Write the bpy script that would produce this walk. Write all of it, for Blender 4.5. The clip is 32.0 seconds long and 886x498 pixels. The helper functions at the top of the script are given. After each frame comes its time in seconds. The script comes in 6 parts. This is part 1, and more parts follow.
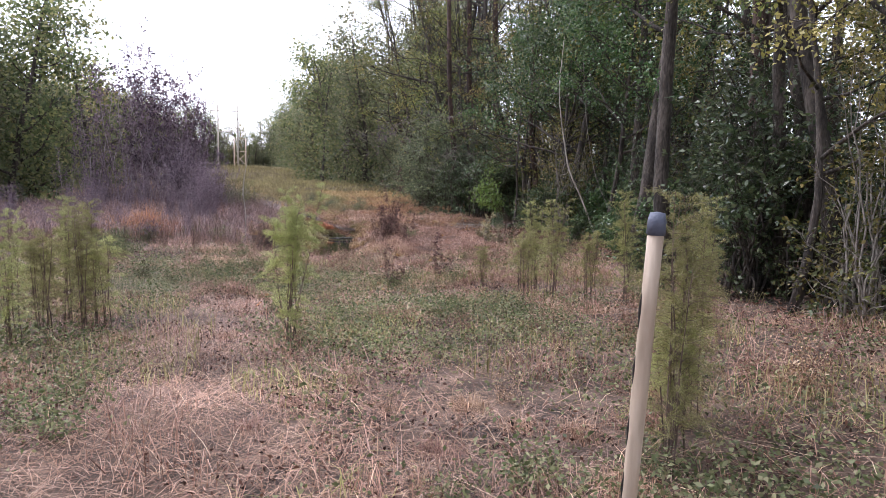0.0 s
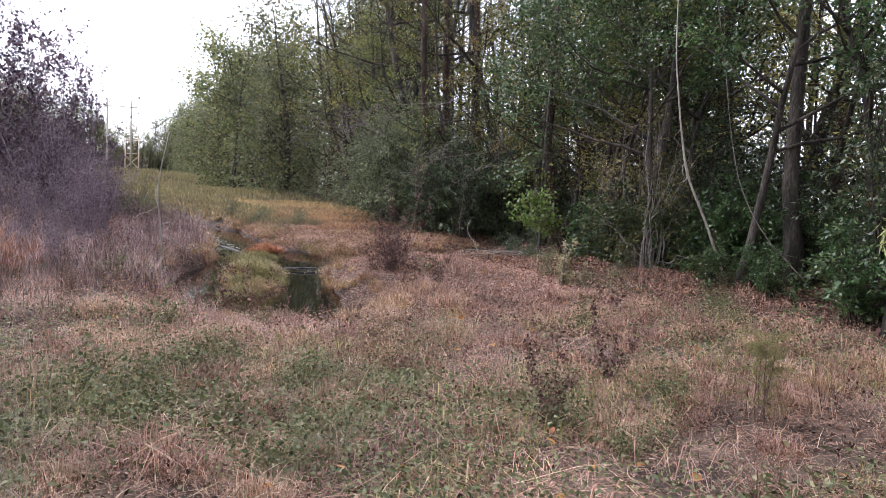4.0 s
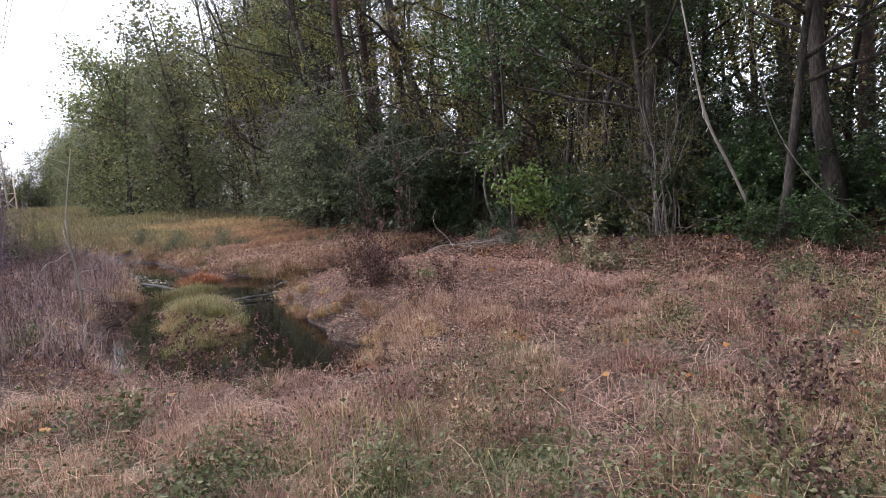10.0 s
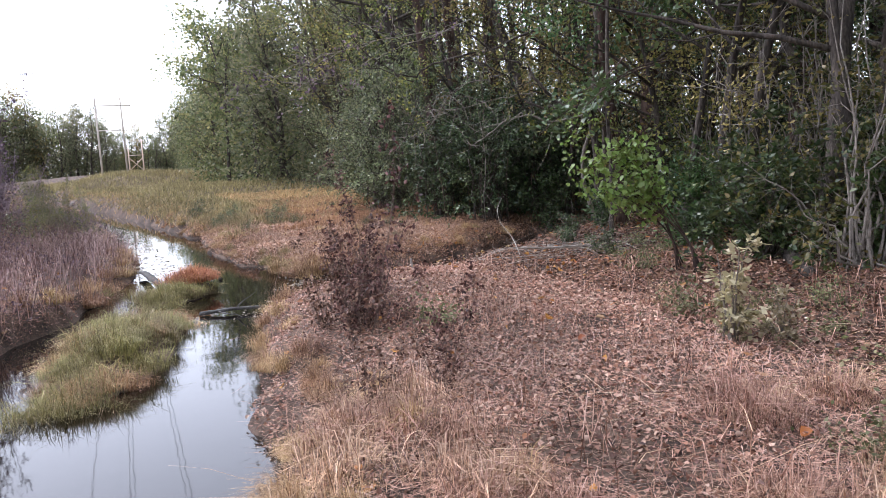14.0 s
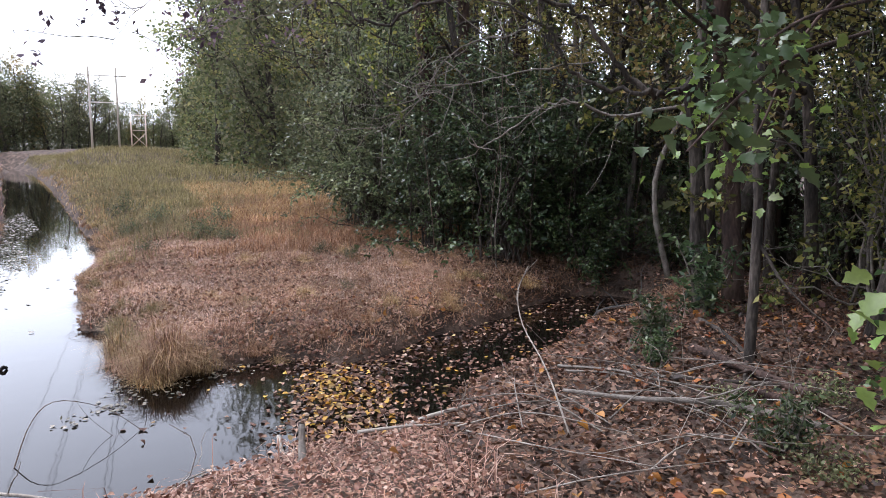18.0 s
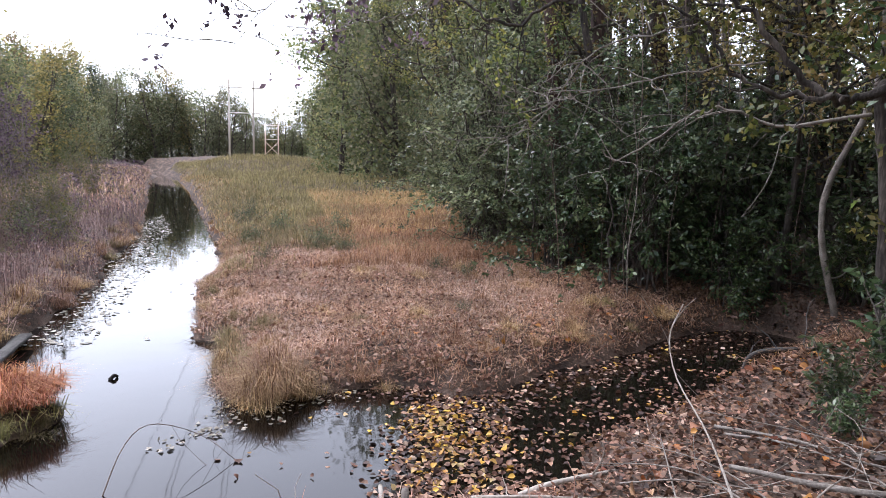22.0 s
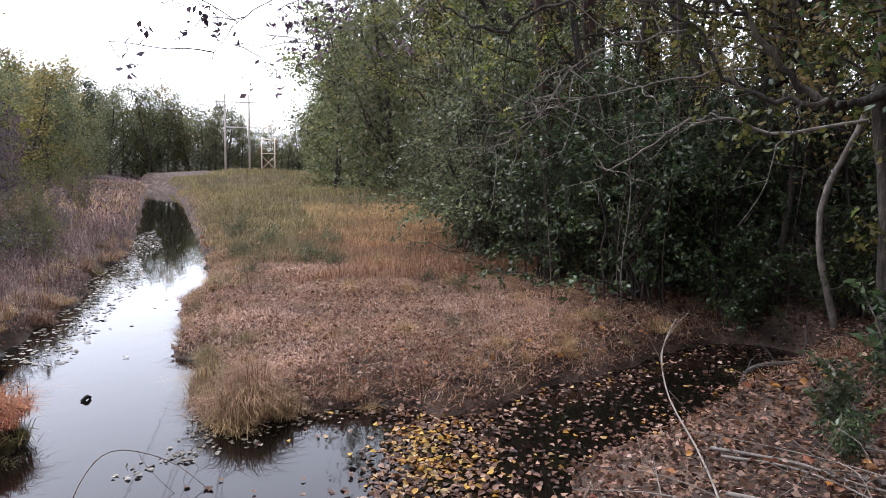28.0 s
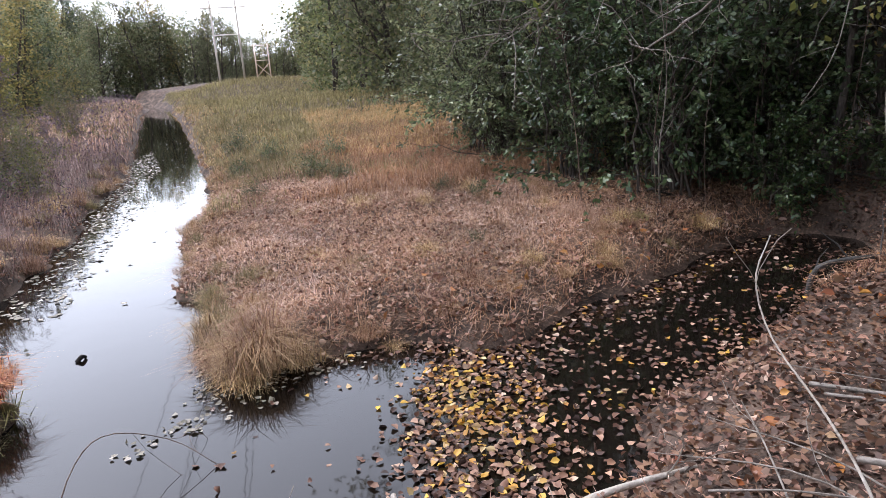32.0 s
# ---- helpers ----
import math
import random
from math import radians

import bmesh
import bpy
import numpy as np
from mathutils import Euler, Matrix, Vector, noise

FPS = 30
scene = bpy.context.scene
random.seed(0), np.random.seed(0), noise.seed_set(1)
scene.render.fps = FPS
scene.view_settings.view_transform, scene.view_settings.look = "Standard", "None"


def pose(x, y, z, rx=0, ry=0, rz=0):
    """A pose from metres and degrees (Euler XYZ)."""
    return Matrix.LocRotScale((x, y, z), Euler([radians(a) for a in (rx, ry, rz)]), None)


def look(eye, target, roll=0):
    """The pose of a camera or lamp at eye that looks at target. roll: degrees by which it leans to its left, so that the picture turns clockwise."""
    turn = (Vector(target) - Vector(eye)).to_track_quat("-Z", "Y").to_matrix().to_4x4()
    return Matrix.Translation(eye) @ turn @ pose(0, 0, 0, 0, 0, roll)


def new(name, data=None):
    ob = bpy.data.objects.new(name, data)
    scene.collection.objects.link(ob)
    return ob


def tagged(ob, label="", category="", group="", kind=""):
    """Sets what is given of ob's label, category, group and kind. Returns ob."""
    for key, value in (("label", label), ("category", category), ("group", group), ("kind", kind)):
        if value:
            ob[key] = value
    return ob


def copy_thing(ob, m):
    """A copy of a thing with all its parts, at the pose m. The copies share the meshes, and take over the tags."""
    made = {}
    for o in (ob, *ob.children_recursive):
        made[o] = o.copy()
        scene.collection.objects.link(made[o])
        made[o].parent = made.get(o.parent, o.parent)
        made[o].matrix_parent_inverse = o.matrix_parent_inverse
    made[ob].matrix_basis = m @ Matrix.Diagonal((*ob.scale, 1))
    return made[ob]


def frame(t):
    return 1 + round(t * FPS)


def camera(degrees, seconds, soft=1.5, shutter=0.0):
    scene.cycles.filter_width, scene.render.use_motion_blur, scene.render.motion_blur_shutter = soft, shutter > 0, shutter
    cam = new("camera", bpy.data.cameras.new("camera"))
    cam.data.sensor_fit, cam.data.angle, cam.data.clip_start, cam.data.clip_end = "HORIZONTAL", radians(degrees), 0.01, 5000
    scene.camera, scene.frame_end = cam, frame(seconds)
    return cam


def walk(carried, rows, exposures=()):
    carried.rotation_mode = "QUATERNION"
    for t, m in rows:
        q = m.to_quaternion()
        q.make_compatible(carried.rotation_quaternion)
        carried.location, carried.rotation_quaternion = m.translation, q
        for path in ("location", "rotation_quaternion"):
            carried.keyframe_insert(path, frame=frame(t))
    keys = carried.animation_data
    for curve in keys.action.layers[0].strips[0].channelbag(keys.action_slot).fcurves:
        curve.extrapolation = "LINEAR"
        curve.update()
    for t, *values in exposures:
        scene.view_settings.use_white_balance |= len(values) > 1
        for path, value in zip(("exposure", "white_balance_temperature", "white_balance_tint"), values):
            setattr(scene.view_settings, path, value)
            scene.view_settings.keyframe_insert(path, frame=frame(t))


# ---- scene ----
cam = camera(66, 32.0, soft=0.6)
PATH = [
    (0, (-6.040, -18.910, 2.127), (-4.766, -15.143, 1.693), 1.32),
    (0.5, (-6.145, -17.952, 2.118), (-4.738, -14.231, 1.699), 2.60),
    (1, (-6.211, -16.753, 1.962), (-5.026, -12.956, 1.540), 3.87),
    (1.5, (-6.293, -15.573, 1.873), (-5.345, -11.712, 1.436), 4.82),
    (2, (-6.251, -14.571, 1.807), (-5.418, -10.683, 1.362), 4.95),
    (2.5, (-6.179, -13.585, 1.787), (-5.559, -9.662, 1.315), 4.80),
    (3, (-6.198, -12.962, 1.808), (-5.186, -9.116, 1.376), 4.22),
    (3.5, (-6.101, -12.435, 1.848), (-4.591, -8.751, 1.467), 3.15),
    (4, (-6.088, -11.856, 1.844), (-4.284, -8.301, 1.509), 2.93),
    (4.5, (-6.120, -11.238, 1.843), (-4.194, -7.746, 1.537), 2.85),
    (6.5, (-6.330, -10.368, 1.924), (-3.929, -7.177, 1.695), 1.97),
    (7, (-6.279, -10.011, 1.919), (-4.071, -6.681, 1.717), 2.08),
    (7.5, (-6.541, -9.883, 1.970), (-4.654, -6.360, 1.794), 2.01),
    (8, (-6.730, -9.833, 2.003), (-4.978, -6.239, 1.881), 1.94),
    (8.5, (-6.717, -9.769, 2.015), (-5.058, -6.130, 1.913), 1.60),
    (9, (-6.714, -9.711, 2.011), (-5.075, -6.065, 1.857), 0.59),
    (9.5, (-6.666, -9.656, 1.910), (-4.859, -6.098, 1.634), -1.10),
    (10, (-6.151, -9.503, 1.825), (-3.909, -6.214, 1.431), -4.87),
    (10.5, (-5.725, -9.345, 1.767), (-3.569, -6.001, 1.353), -4.58),
    (11, (-5.712, -9.163, 1.702), (-3.867, -5.636, 1.300), -3.06),
    (11.5, (-5.293, -8.667, 1.639), (-3.659, -5.049, 1.147), -3.10),
    (12, (-4.706, -8.237, 1.588), (-2.852, -4.744, 0.986), -4.79),
    (12.5, (-4.311, -7.807, 1.661), (-2.527, -4.274, 1.084), -3.78),
    (13, (-4.077, -7.328, 1.711), (-2.722, -3.606, 1.156), -2.25),
    (13.5, (-3.764, -6.973, 1.759), (-2.187, -3.330, 1.271), -2.45),
    (15.5, (-1.861, -5.032, 1.888), (-0.146, -1.463, 1.321), -3.21),
    (16, (-1.558, -4.189, 1.867), (0.024, -0.564, 1.270), -1.43),
    (16.5, (-1.377, -3.603, 1.909), (0.089, 0.074, 1.338), -0.15),
    (17, (-1.057, -2.951, 1.968), (0.272, 0.780, 1.406), 0.12),
    (17.5, (-0.903, -2.451, 1.972), (0.349, 1.307, 1.414), 0.23),
    (18, (-0.661, -1.824, 2.037), (0.924, 1.807, 1.489), 0.28),
    (18.5, (-0.507, -1.499, 2.069), (1.076, 2.137, 1.547), 0.36),
    (19, (-0.452, -1.318, 2.096), (1.064, 2.353, 1.616), 0.57),
    (19.5, (-0.460, -1.300, 2.085), (0.922, 2.430, 1.664), 0.99),
    (20, (-0.502, -1.219, 2.052), (0.704, 2.575, 1.663), 1.60),
    (20.5, (-0.527, -1.234, 2.056), (0.633, 2.569, 1.619), 0.83),
    (21, (-0.399, -1.457, 2.165), (1.422, 2.065, 1.633), -1.38),
    (21.5, (-0.417, -1.301, 2.117), (1.328, 2.256, 1.571), -0.90),
    (22, (-0.499, -1.137, 2.035), (0.450, 2.718, 1.546), 1.28),
    (22.5, (-0.502, -1.163, 2.042), (0.164, 2.760, 1.631), 1.66),
    (23, (-0.502, -1.151, 2.036), (0.030, 2.801, 1.723), 2.33),
    (23.5, (-0.494, -1.133, 2.021), (-0.078, 2.839, 1.796), 2.72),
    (24, (-0.490, -1.108, 2.022), (-0.013, 2.857, 1.795), 2.23),
    (24.5, (-0.479, -1.117, 2.038), (0.165, 2.821, 1.755), 0.80),
    (25, (-0.412, -1.189, 2.078), (0.929, 2.565, 1.749), 0.13),
    (25.5, (-0.414, -1.123, 2.077), (0.877, 2.648, 1.736), 0.54),
    (26, (-0.398, -1.072, 2.053), (0.827, 2.720, 1.710), 0.95),
    (26.5, (-0.386, -1.030, 2.044), (0.755, 2.788, 1.693), 1.45),
    (28.5, (-0.323, -0.946, 2.010), (0.609, 2.920, 1.575), 0.48),
    (29, (-0.314, -0.957, 2.010), (0.646, 2.900, 1.559), -0.28),
    (29.5, (-0.313, -0.971, 2.012), (0.651, 2.889, 1.602), -0.39),
    (30, (-0.321, -1.012, 2.025), (0.732, 2.825, 1.621), -0.36),
    (30.5, (-0.331, -0.987, 2.008), (0.637, 2.861, 1.503), 0.58),
    (31, (-0.320, -0.712, 1.942), (0.461, 3.068, 0.891), 0.96),
    (31.5, (-0.265, -0.258, 1.971), (0.480, 3.530, 0.924), -0.06),
    (32, (-0.227, -0.129, 2.055), (0.632, 3.645, 1.046), -3.94),
]
walk(cam, [(t, look(eye, target, roll)) for t, eye, target, roll in PATH], [(0, 1.75, 5950, 18), (1, 1.6, 5950, 16), (2, 1.62, 5950, 15), (3, 1.7, 5850, 15), (4, 1.72, 5950, 17), (6.5, 2.1, 5950, 17), (7.5, 2.05, 5950, 17), (9, 1.35, 5850, 14), (10, 1.4, 5950, 18), (11, 1.95, 5900, 16), (12, 1.7, 5950, 17), (13, 1.85, 5850, 17), (16, 1.95, 5950, 16), (18, 1.65, 5900, 16), (19, 1.9, 5900, 16), (21, 1.45, 5950, 16), (22, 1.85, 5900, 17), (23, 1.65, 5900, 16), (25, 1.05, 5950, 18), (26.5, 1.35, 5900, 16), (29, 1.5, 6050, 17), (30, 1.4, 6050, 17), (31, 1.45, 5900, 16), (32, 1.8, 5950, 16)])
scene.view_settings.exposure = 1.5
SKY, SUN = 0.15, 0.5

# ---- world and light ----
world = bpy.data.worlds.new("overcast_sky")
scene.world = world
world.use_nodes = True
wn, wl = world.node_tree.nodes, world.node_tree.links
wn.clear()
sky = wn.new("ShaderNodeTexSky")
sky.sky_type = "NISHITA"
sky.sun_disc = False
sky.sun_elevation, sky.sun_rotation = radians(58), radians(-34)
sky.air_density, sky.dust_density, sky.ozone_density = 1.0, 1.5, 1.0
grey = wn.new("ShaderNodeHueSaturation")
grey.inputs["Saturation"].default_value = 0.22
bg = wn.new("ShaderNodeBackground")
bg.inputs["Strength"].default_value = SKY
wout = wn.new("ShaderNodeOutputWorld")
wl.new(sky.outputs[0], grey.inputs["Color"])
wl.new(grey.outputs[0], bg.inputs["Color"])
wl.new(bg.outputs[0], wout.inputs["Surface"])
sun = new("sun", bpy.data.lights.new("sun", "SUN"))
sun.data.energy, sun.data.angle, sun.data.color = SUN, radians(35), (1.0, 0.97, 0.93)
sun.matrix_world = look((-26, 38, 74), (0, 0, 0))


# ---- materials ----
def nodes_of(name):
    m = bpy.data.materials.new(name)
    m.use_nodes = True
    nt = m.node_tree
    return m, nt, nt.nodes, nt.links, nt.nodes["Principled BSDF"]


def ramp(n, cols):
    r = n.new("ShaderNodeValToRGB")
    e = r.color_ramp.elements
    while len(e) < len(cols):
        e.new(0.5)
    for i, c in enumerate(cols):
        e[i].position = i / max(1, len(cols) - 1)
        e[i].color = (*c, 1)
    return r


def noise_tex(n, l, scale, detail=5, rough=0.6, coord="Object"):
    tc = n.new("ShaderNodeTexCoord")
    t = n.new("ShaderNodeTexNoise")
    t.inputs["Scale"].default_value, t.inputs["Detail"].default_value, t.inputs["Roughness"].default_value = scale, detail, rough
    l.new(tc.outputs[coord], t.inputs["Vector"])
    return t


def leaf_mat(name, cols, rough=0.55, see=0.3, patch=0.0):
    """Foliage: each leaf its own shade, broad slow changes over the whole crown, some light passing through."""
    m, nt, n, l, b = nodes_of(name)
    g = n.new("ShaderNodeNewGeometry")
    r = ramp(n, cols)
    l.new(g.outputs["Random Per Island"], r.inputs[0])
    t = noise_tex(n, l, 0.35 if patch == 0 else patch, 4)
    hs = n.new("ShaderNodeHueSaturation")
    mp = n.new("ShaderNodeMapRange")
    mp.inputs["From Min"].default_value, mp.inputs["From Max"].default_value = 0.3, 0.7
    mp.inputs["To Min"].default_value, mp.inputs["To Max"].default_value = 0.6, 1.45
    l.new(t.outputs["Fac"], mp.inputs["Value"])
    oi = n.new("ShaderNodeObjectInfo")
    mv = n.new("ShaderNodeMapRange")
    mv.inputs["To Min"].default_value, mv.inputs["To Max"].default_value = 0.72, 1.35
    l.new(oi.outputs["Random"], mv.inputs["Value"])
    mm = n.new("ShaderNodeMath")
    mm.operation = "MULTIPLY"
    l.new(mp.outputs["Result"], mm.inputs[0])
    l.new(mv.outputs["Result"], mm.inputs[1])
    l.new(mm.outputs[0], hs.inputs["Value"])
    mh = n.new("ShaderNodeMapRange")
    mh.inputs["To Min"].default_value, mh.inputs["To Max"].default_value = 0.48, 0.52
    l.new(oi.outputs["Random"], mh.inputs["Value"])
    l.new(mh.outputs["Result"], hs.inputs["Hue"])
    l.new(r.outputs[0], hs.inputs["Color"])
    b.inputs["Roughness"].default_value = rough
    b.inputs["Specular IOR Level"].default_value = 0.5
    l.new(hs.outputs[0], b.inputs["Base Color"])
    tr = n.new("ShaderNodeBsdfTranslucent")
    l.new(hs.outputs[0], tr.inputs["Color"])
    mx = n.new("ShaderNodeMixShader")
    mx.inputs[0].default_value = see
    l.new(b.outputs[0], mx.inputs[1])
    l.new(tr.outputs[0], mx.inputs[2])
    l.new(mx.outputs[0], n["Material Output"].inputs["Surface"])
    return m


def rough_mat(name, cols, scale=6, fine=60, bump=0.5, rough=0.9, stretch=(1, 1, 1)):
    """Bark, soil, dead wood: two sizes of noise in the colour, and relief."""
    m, nt, n, l, b = nodes_of(name)
    tc = n.new("ShaderNodeTexCoord")
    mpg = n.new("ShaderNodeMapping")
    mpg.inputs["Scale"].default_value = stretch
    l.new(tc.outputs["Object"], mpg.inputs["Vector"])
    a, c = n.new("ShaderNodeTexNoise"), n.new("ShaderNodeTexNoise")
    a.inputs["Scale"].default_value, c.inputs["Scale"].default_value = scale, fine
    a.inputs["Detail"].default_value, c.inputs["Detail"].default_value = 6, 4
    l.new(mpg.outputs[0], a.inputs["Vector"])
    l.new(mpg.outputs[0], c.inputs["Vector"])
    ad = n.new("ShaderNodeMath")
    ad.operation = "MULTIPLY_ADD"
    ad.inputs[1].default_value, ad.inputs[2].default_value = 0.6, -0.3
    l.new(c.outputs["Fac"], ad.inputs[0])
    s = n.new("ShaderNodeMath")
    l.new(a.outputs["Fac"], s.inputs[0])
    l.new(ad.outputs[0], s.inputs[1])
    mr = n.new("ShaderNodeMapRange")
    mr.inputs["From Min"].default_value, mr.inputs["From Max"].default_value = 0.28, 0.72
    l.new(s.outputs[0], mr.inputs["Value"])
    r = ramp(n, cols)
    l.new(mr.outputs["Result"], r.inputs[0])
    l.new(r.outputs[0], b.inputs["Base Color"])
    b.inputs["Roughness"].default_value = rough
    bp = n.new("ShaderNodeBump")
    bp.inputs["Strength"].default_value, bp.inputs["Distance"].default_value = bump, 0.03
    l.new(s.outputs[0], bp.inputs["Height"])
    l.new(bp.outputs[0], b.inputs["Normal"])
    return m


M_GROUND = rough_mat("soil_and_litter", [(0.022, 0.014, 0.01), (0.06, 0.038, 0.026), (0.115, 0.075, 0.053), (0.19, 0.13, 0.096)], 2.2, 38, 1.0)
M_BARK = rough_mat("grey_brown_bark", [(0.02, 0.016, 0.013), (0.058, 0.046, 0.037), (0.135, 0.11, 0.09)], 5, 40, 0.9, 0.95, (1, 1, 0.25))
M_BARKP = rough_mat("reddish_pine_bark", [(0.028, 0.018, 0.014), (0.07, 0.042, 0.033), (0.13, 0.085, 0.066)], 6, 40, 1.0, 0.95, (1, 1, 0.3))
M_PALE = rough_mat("pale_dead_wood", [(0.2, 0.17, 0.14), (0.36, 0.31, 0.26), (0.5, 0.45, 0.39)], 7, 70, 0.5, 0.85, (1, 1, 0.3))
M_TWIG = rough_mat("grey_twig_bark", [(0.1, 0.085, 0.07), (0.22, 0.19, 0.16), (0.33, 0.29, 0.25)], 9, 80, 0.4, 0.9)
M_STEM = rough_mat("dry_weed_stem", [(0.07, 0.05, 0.04), (0.16, 0.11, 0.085), (0.27, 0.2, 0.16)], 6, 60, 0.3, 0.9)
M_POLE = rough_mat("weathered_utility_pole", [(0.36, 0.31, 0.25), (0.5, 0.44, 0.36), (0.62, 0.56, 0.47)], 2, 20, 0.3, 0.9, (1, 1, 0.2))
M_BRACE = rough_mat("sunbleached_tan_timber", [(0.62, 0.47, 0.34), (0.72, 0.57, 0.43), (0.78, 0.66, 0.52)], 2, 20, 0.3, 0.9, (1, 1, 0.2))
M_STAFF = rough_mat("pale_peeled_wood", [(0.36, 0.27, 0.2), (0.52, 0.41, 0.31), (0.64, 0.53, 0.42)], 5, 50, 0.25, 0.6, (1, 1, 0.15))
M_STRIPE = rough_mat("dark_crack_in_wood", [(0.012, 0.01, 0.009), (0.03, 0.022, 0.018)], 9, 60, 0.4, 0.9)
M_CAP = rough_mat("blue_grey_rubber", [(0.06, 0.065, 0.09), (0.1, 0.11, 0.15), (0.14, 0.15, 0.2)], 9, 60, 0.3, 0.6)
M_GREYW = rough_mat("grey_drift_wood", [(0.035, 0.032, 0.03), (0.07, 0.065, 0.06), (0.12, 0.113, 0.106)], 6, 60, 0.7, 0.9, (1, 0.25, 1))
M_MAUVE = rough_mat("pale_mauve_weed_stem", [(0.15, 0.115, 0.13), (0.3, 0.24, 0.26), (0.46, 0.39, 0.41)], 6, 60, 0.3, 0.9)
M_WIRE = rough_mat("dull_aluminium_wire", [(0.3, 0.3, 0.31), (0.42, 0.42, 0.43)], 9, 60, 0.1, 0.5)

M_STRAW = leaf_mat("straw_grass", [(0.09, 0.044, 0.03), (0.32, 0.178, 0.118), (0.53, 0.32, 0.22), (0.7, 0.49, 0.37)], 0.7, 0.2, 0.9)
M_BANK = leaf_mat("mauve_brown_weed", [(0.07, 0.04, 0.035), (0.2, 0.12, 0.1), (0.35, 0.235, 0.195), (0.52, 0.38, 0.32)], 0.7, 0.2, 0.9)
M_TAN = leaf_mat("tan_bank_grass", [(0.12, 0.06, 0.028), (0.34, 0.195, 0.092), (0.53, 0.335, 0.175), (0.67, 0.48, 0.29)], 0.7, 0.2, 0.9)
M_BLEACH = leaf_mat("bleached_grass", [(0.27, 0.165, 0.115), (0.48, 0.315, 0.235), (0.64, 0.45, 0.35), (0.76, 0.58, 0.47)], 0.7, 0.2, 0.9)
M_AMBER = leaf_mat("amber_grass", [(0.15, 0.075, 0.032), (0.33, 0.175, 0.075), (0.47, 0.275, 0.13), (0.56, 0.38, 0.21)], 0.7, 0.25, 0.5)
M_SAGE = leaf_mat("pale_evergreen_leaf", [(0.045, 0.06, 0.028), (0.1, 0.12, 0.055), (0.17, 0.19, 0.092), (0.27, 0.275, 0.145)], 0.3, 0.4, 0.6)
M_RUST = leaf_mat("russet_grass", [(0.17, 0.055, 0.025), (0.38, 0.14, 0.055), (0.53, 0.22, 0.095), (0.6, 0.31, 0.16)], 0.7, 0.25, 0.9)
M_OLIVEG = leaf_mat("olive_grass", [(0.1, 0.085, 0.035), (0.2, 0.17, 0.065), (0.31, 0.26, 0.11), (0.4, 0.31, 0.17)], 0.7, 0.3, 0.6)
M_LITTER = leaf_mat("fallen_leaf", [(0.1, 0.048, 0.032), (0.2, 0.098, 0.062), (0.32, 0.172, 0.108), (0.42, 0.25, 0.17), (0.52, 0.38, 0.28)], 0.65, 0.1, 1.2)
# Darker copy of the fallen leaf: wet mould plus woodland shade in the colour.
M_MOULD_SHADE = leaf_mat("shaded_mould_leaf", [(0.028, 0.014, 0.009), (0.078, 0.038, 0.021), (0.155, 0.078, 0.042), (0.27, 0.155, 0.085)], 0.6, 0.1, 1.2)
M_YELLOW = leaf_mat("yellow_fallen_leaf", [(0.28, 0.1, 0.03), (0.5, 0.22, 0.04), (0.62, 0.36, 0.06), (0.36, 0.18, 0.08), (0.56, 0.4, 0.2)], 0.55, 0.2, 2)
M_WEED = leaf_mat("low_green_weed", [(0.06, 0.068, 0.028), (0.115, 0.135, 0.052), (0.19, 0.205, 0.09), (0.3, 0.27, 0.15)], 0.6, 0.3, 1.2)
M_OAK = leaf_mat("olive_broad_leaf", [(0.045, 0.055, 0.014), (0.1, 0.12, 0.028), (0.185, 0.185, 0.05), (0.33, 0.27, 0.08)], 0.4, 0.45, 0.5)
M_PRIVET = leaf_mat("dark_evergreen_leaf", [(0.02, 0.035, 0.014), (0.046, 0.074, 0.029), (0.088, 0.125, 0.05), (0.17, 0.195, 0.095)], 0.3, 0.3, 0.7)
M_LUSH = leaf_mat("deep_green_leaf", [(0.02, 0.045, 0.014), (0.045, 0.085, 0.026), (0.08, 0.13, 0.042), (0.15, 0.18, 0.07)], 0.3, 0.35, 0.7)
M_LIGHT = leaf_mat("bright_green_leaf", [(0.07, 0.12, 0.025), (0.13, 0.205, 0.045), (0.21, 0.29, 0.07), (0.3, 0.35, 0.12)], 0.4, 0.35, 0.9)
# Leaves for far trees: haze and distant light put in as paler, greyer colour.
M_FAR = leaf_mat("hazed_grey_green_leaf", [(0.085, 0.1, 0.05), (0.14, 0.155, 0.08), (0.2, 0.205, 0.11), (0.28, 0.255, 0.15)], 0.6, 0.55, 0.25)
M_FARG = leaf_mat("lightened_olive_leaf", [(0.06, 0.075, 0.03), (0.11, 0.13, 0.05), (0.175, 0.185, 0.075), (0.27, 0.24, 0.1)], 0.6, 0.55, 0.25)
M_GOLD = leaf_mat("yellowing_leaf", [(0.13, 0.12, 0.04), (0.22, 0.185, 0.055), (0.32, 0.25, 0.08), (0.4, 0.3, 0.12)], 0.55, 0.4, 0.3)
M_PURPLE = leaf_mat("purple_brown_leaf", [(0.045, 0.028, 0.042), (0.1, 0.064, 0.088), (0.17, 0.115, 0.145), (0.27, 0.2, 0.23)], 0.7, 0.2, 0.8)
M_DEAD = leaf_mat("dead_brown_leaf", [(0.03, 0.014, 0.012), (0.09, 0.042, 0.033), (0.19, 0.1, 0.077), (0.33, 0.2, 0.155)], 0.7, 0.15, 1)
M_CEDAR = leaf_mat("yellow_green_feathery", [(0.2, 0.21, 0.07), (0.37, 0.38, 0.13), (0.5, 0.49, 0.2), (0.62, 0.56, 0.3)], 0.65, 0.5, 1)
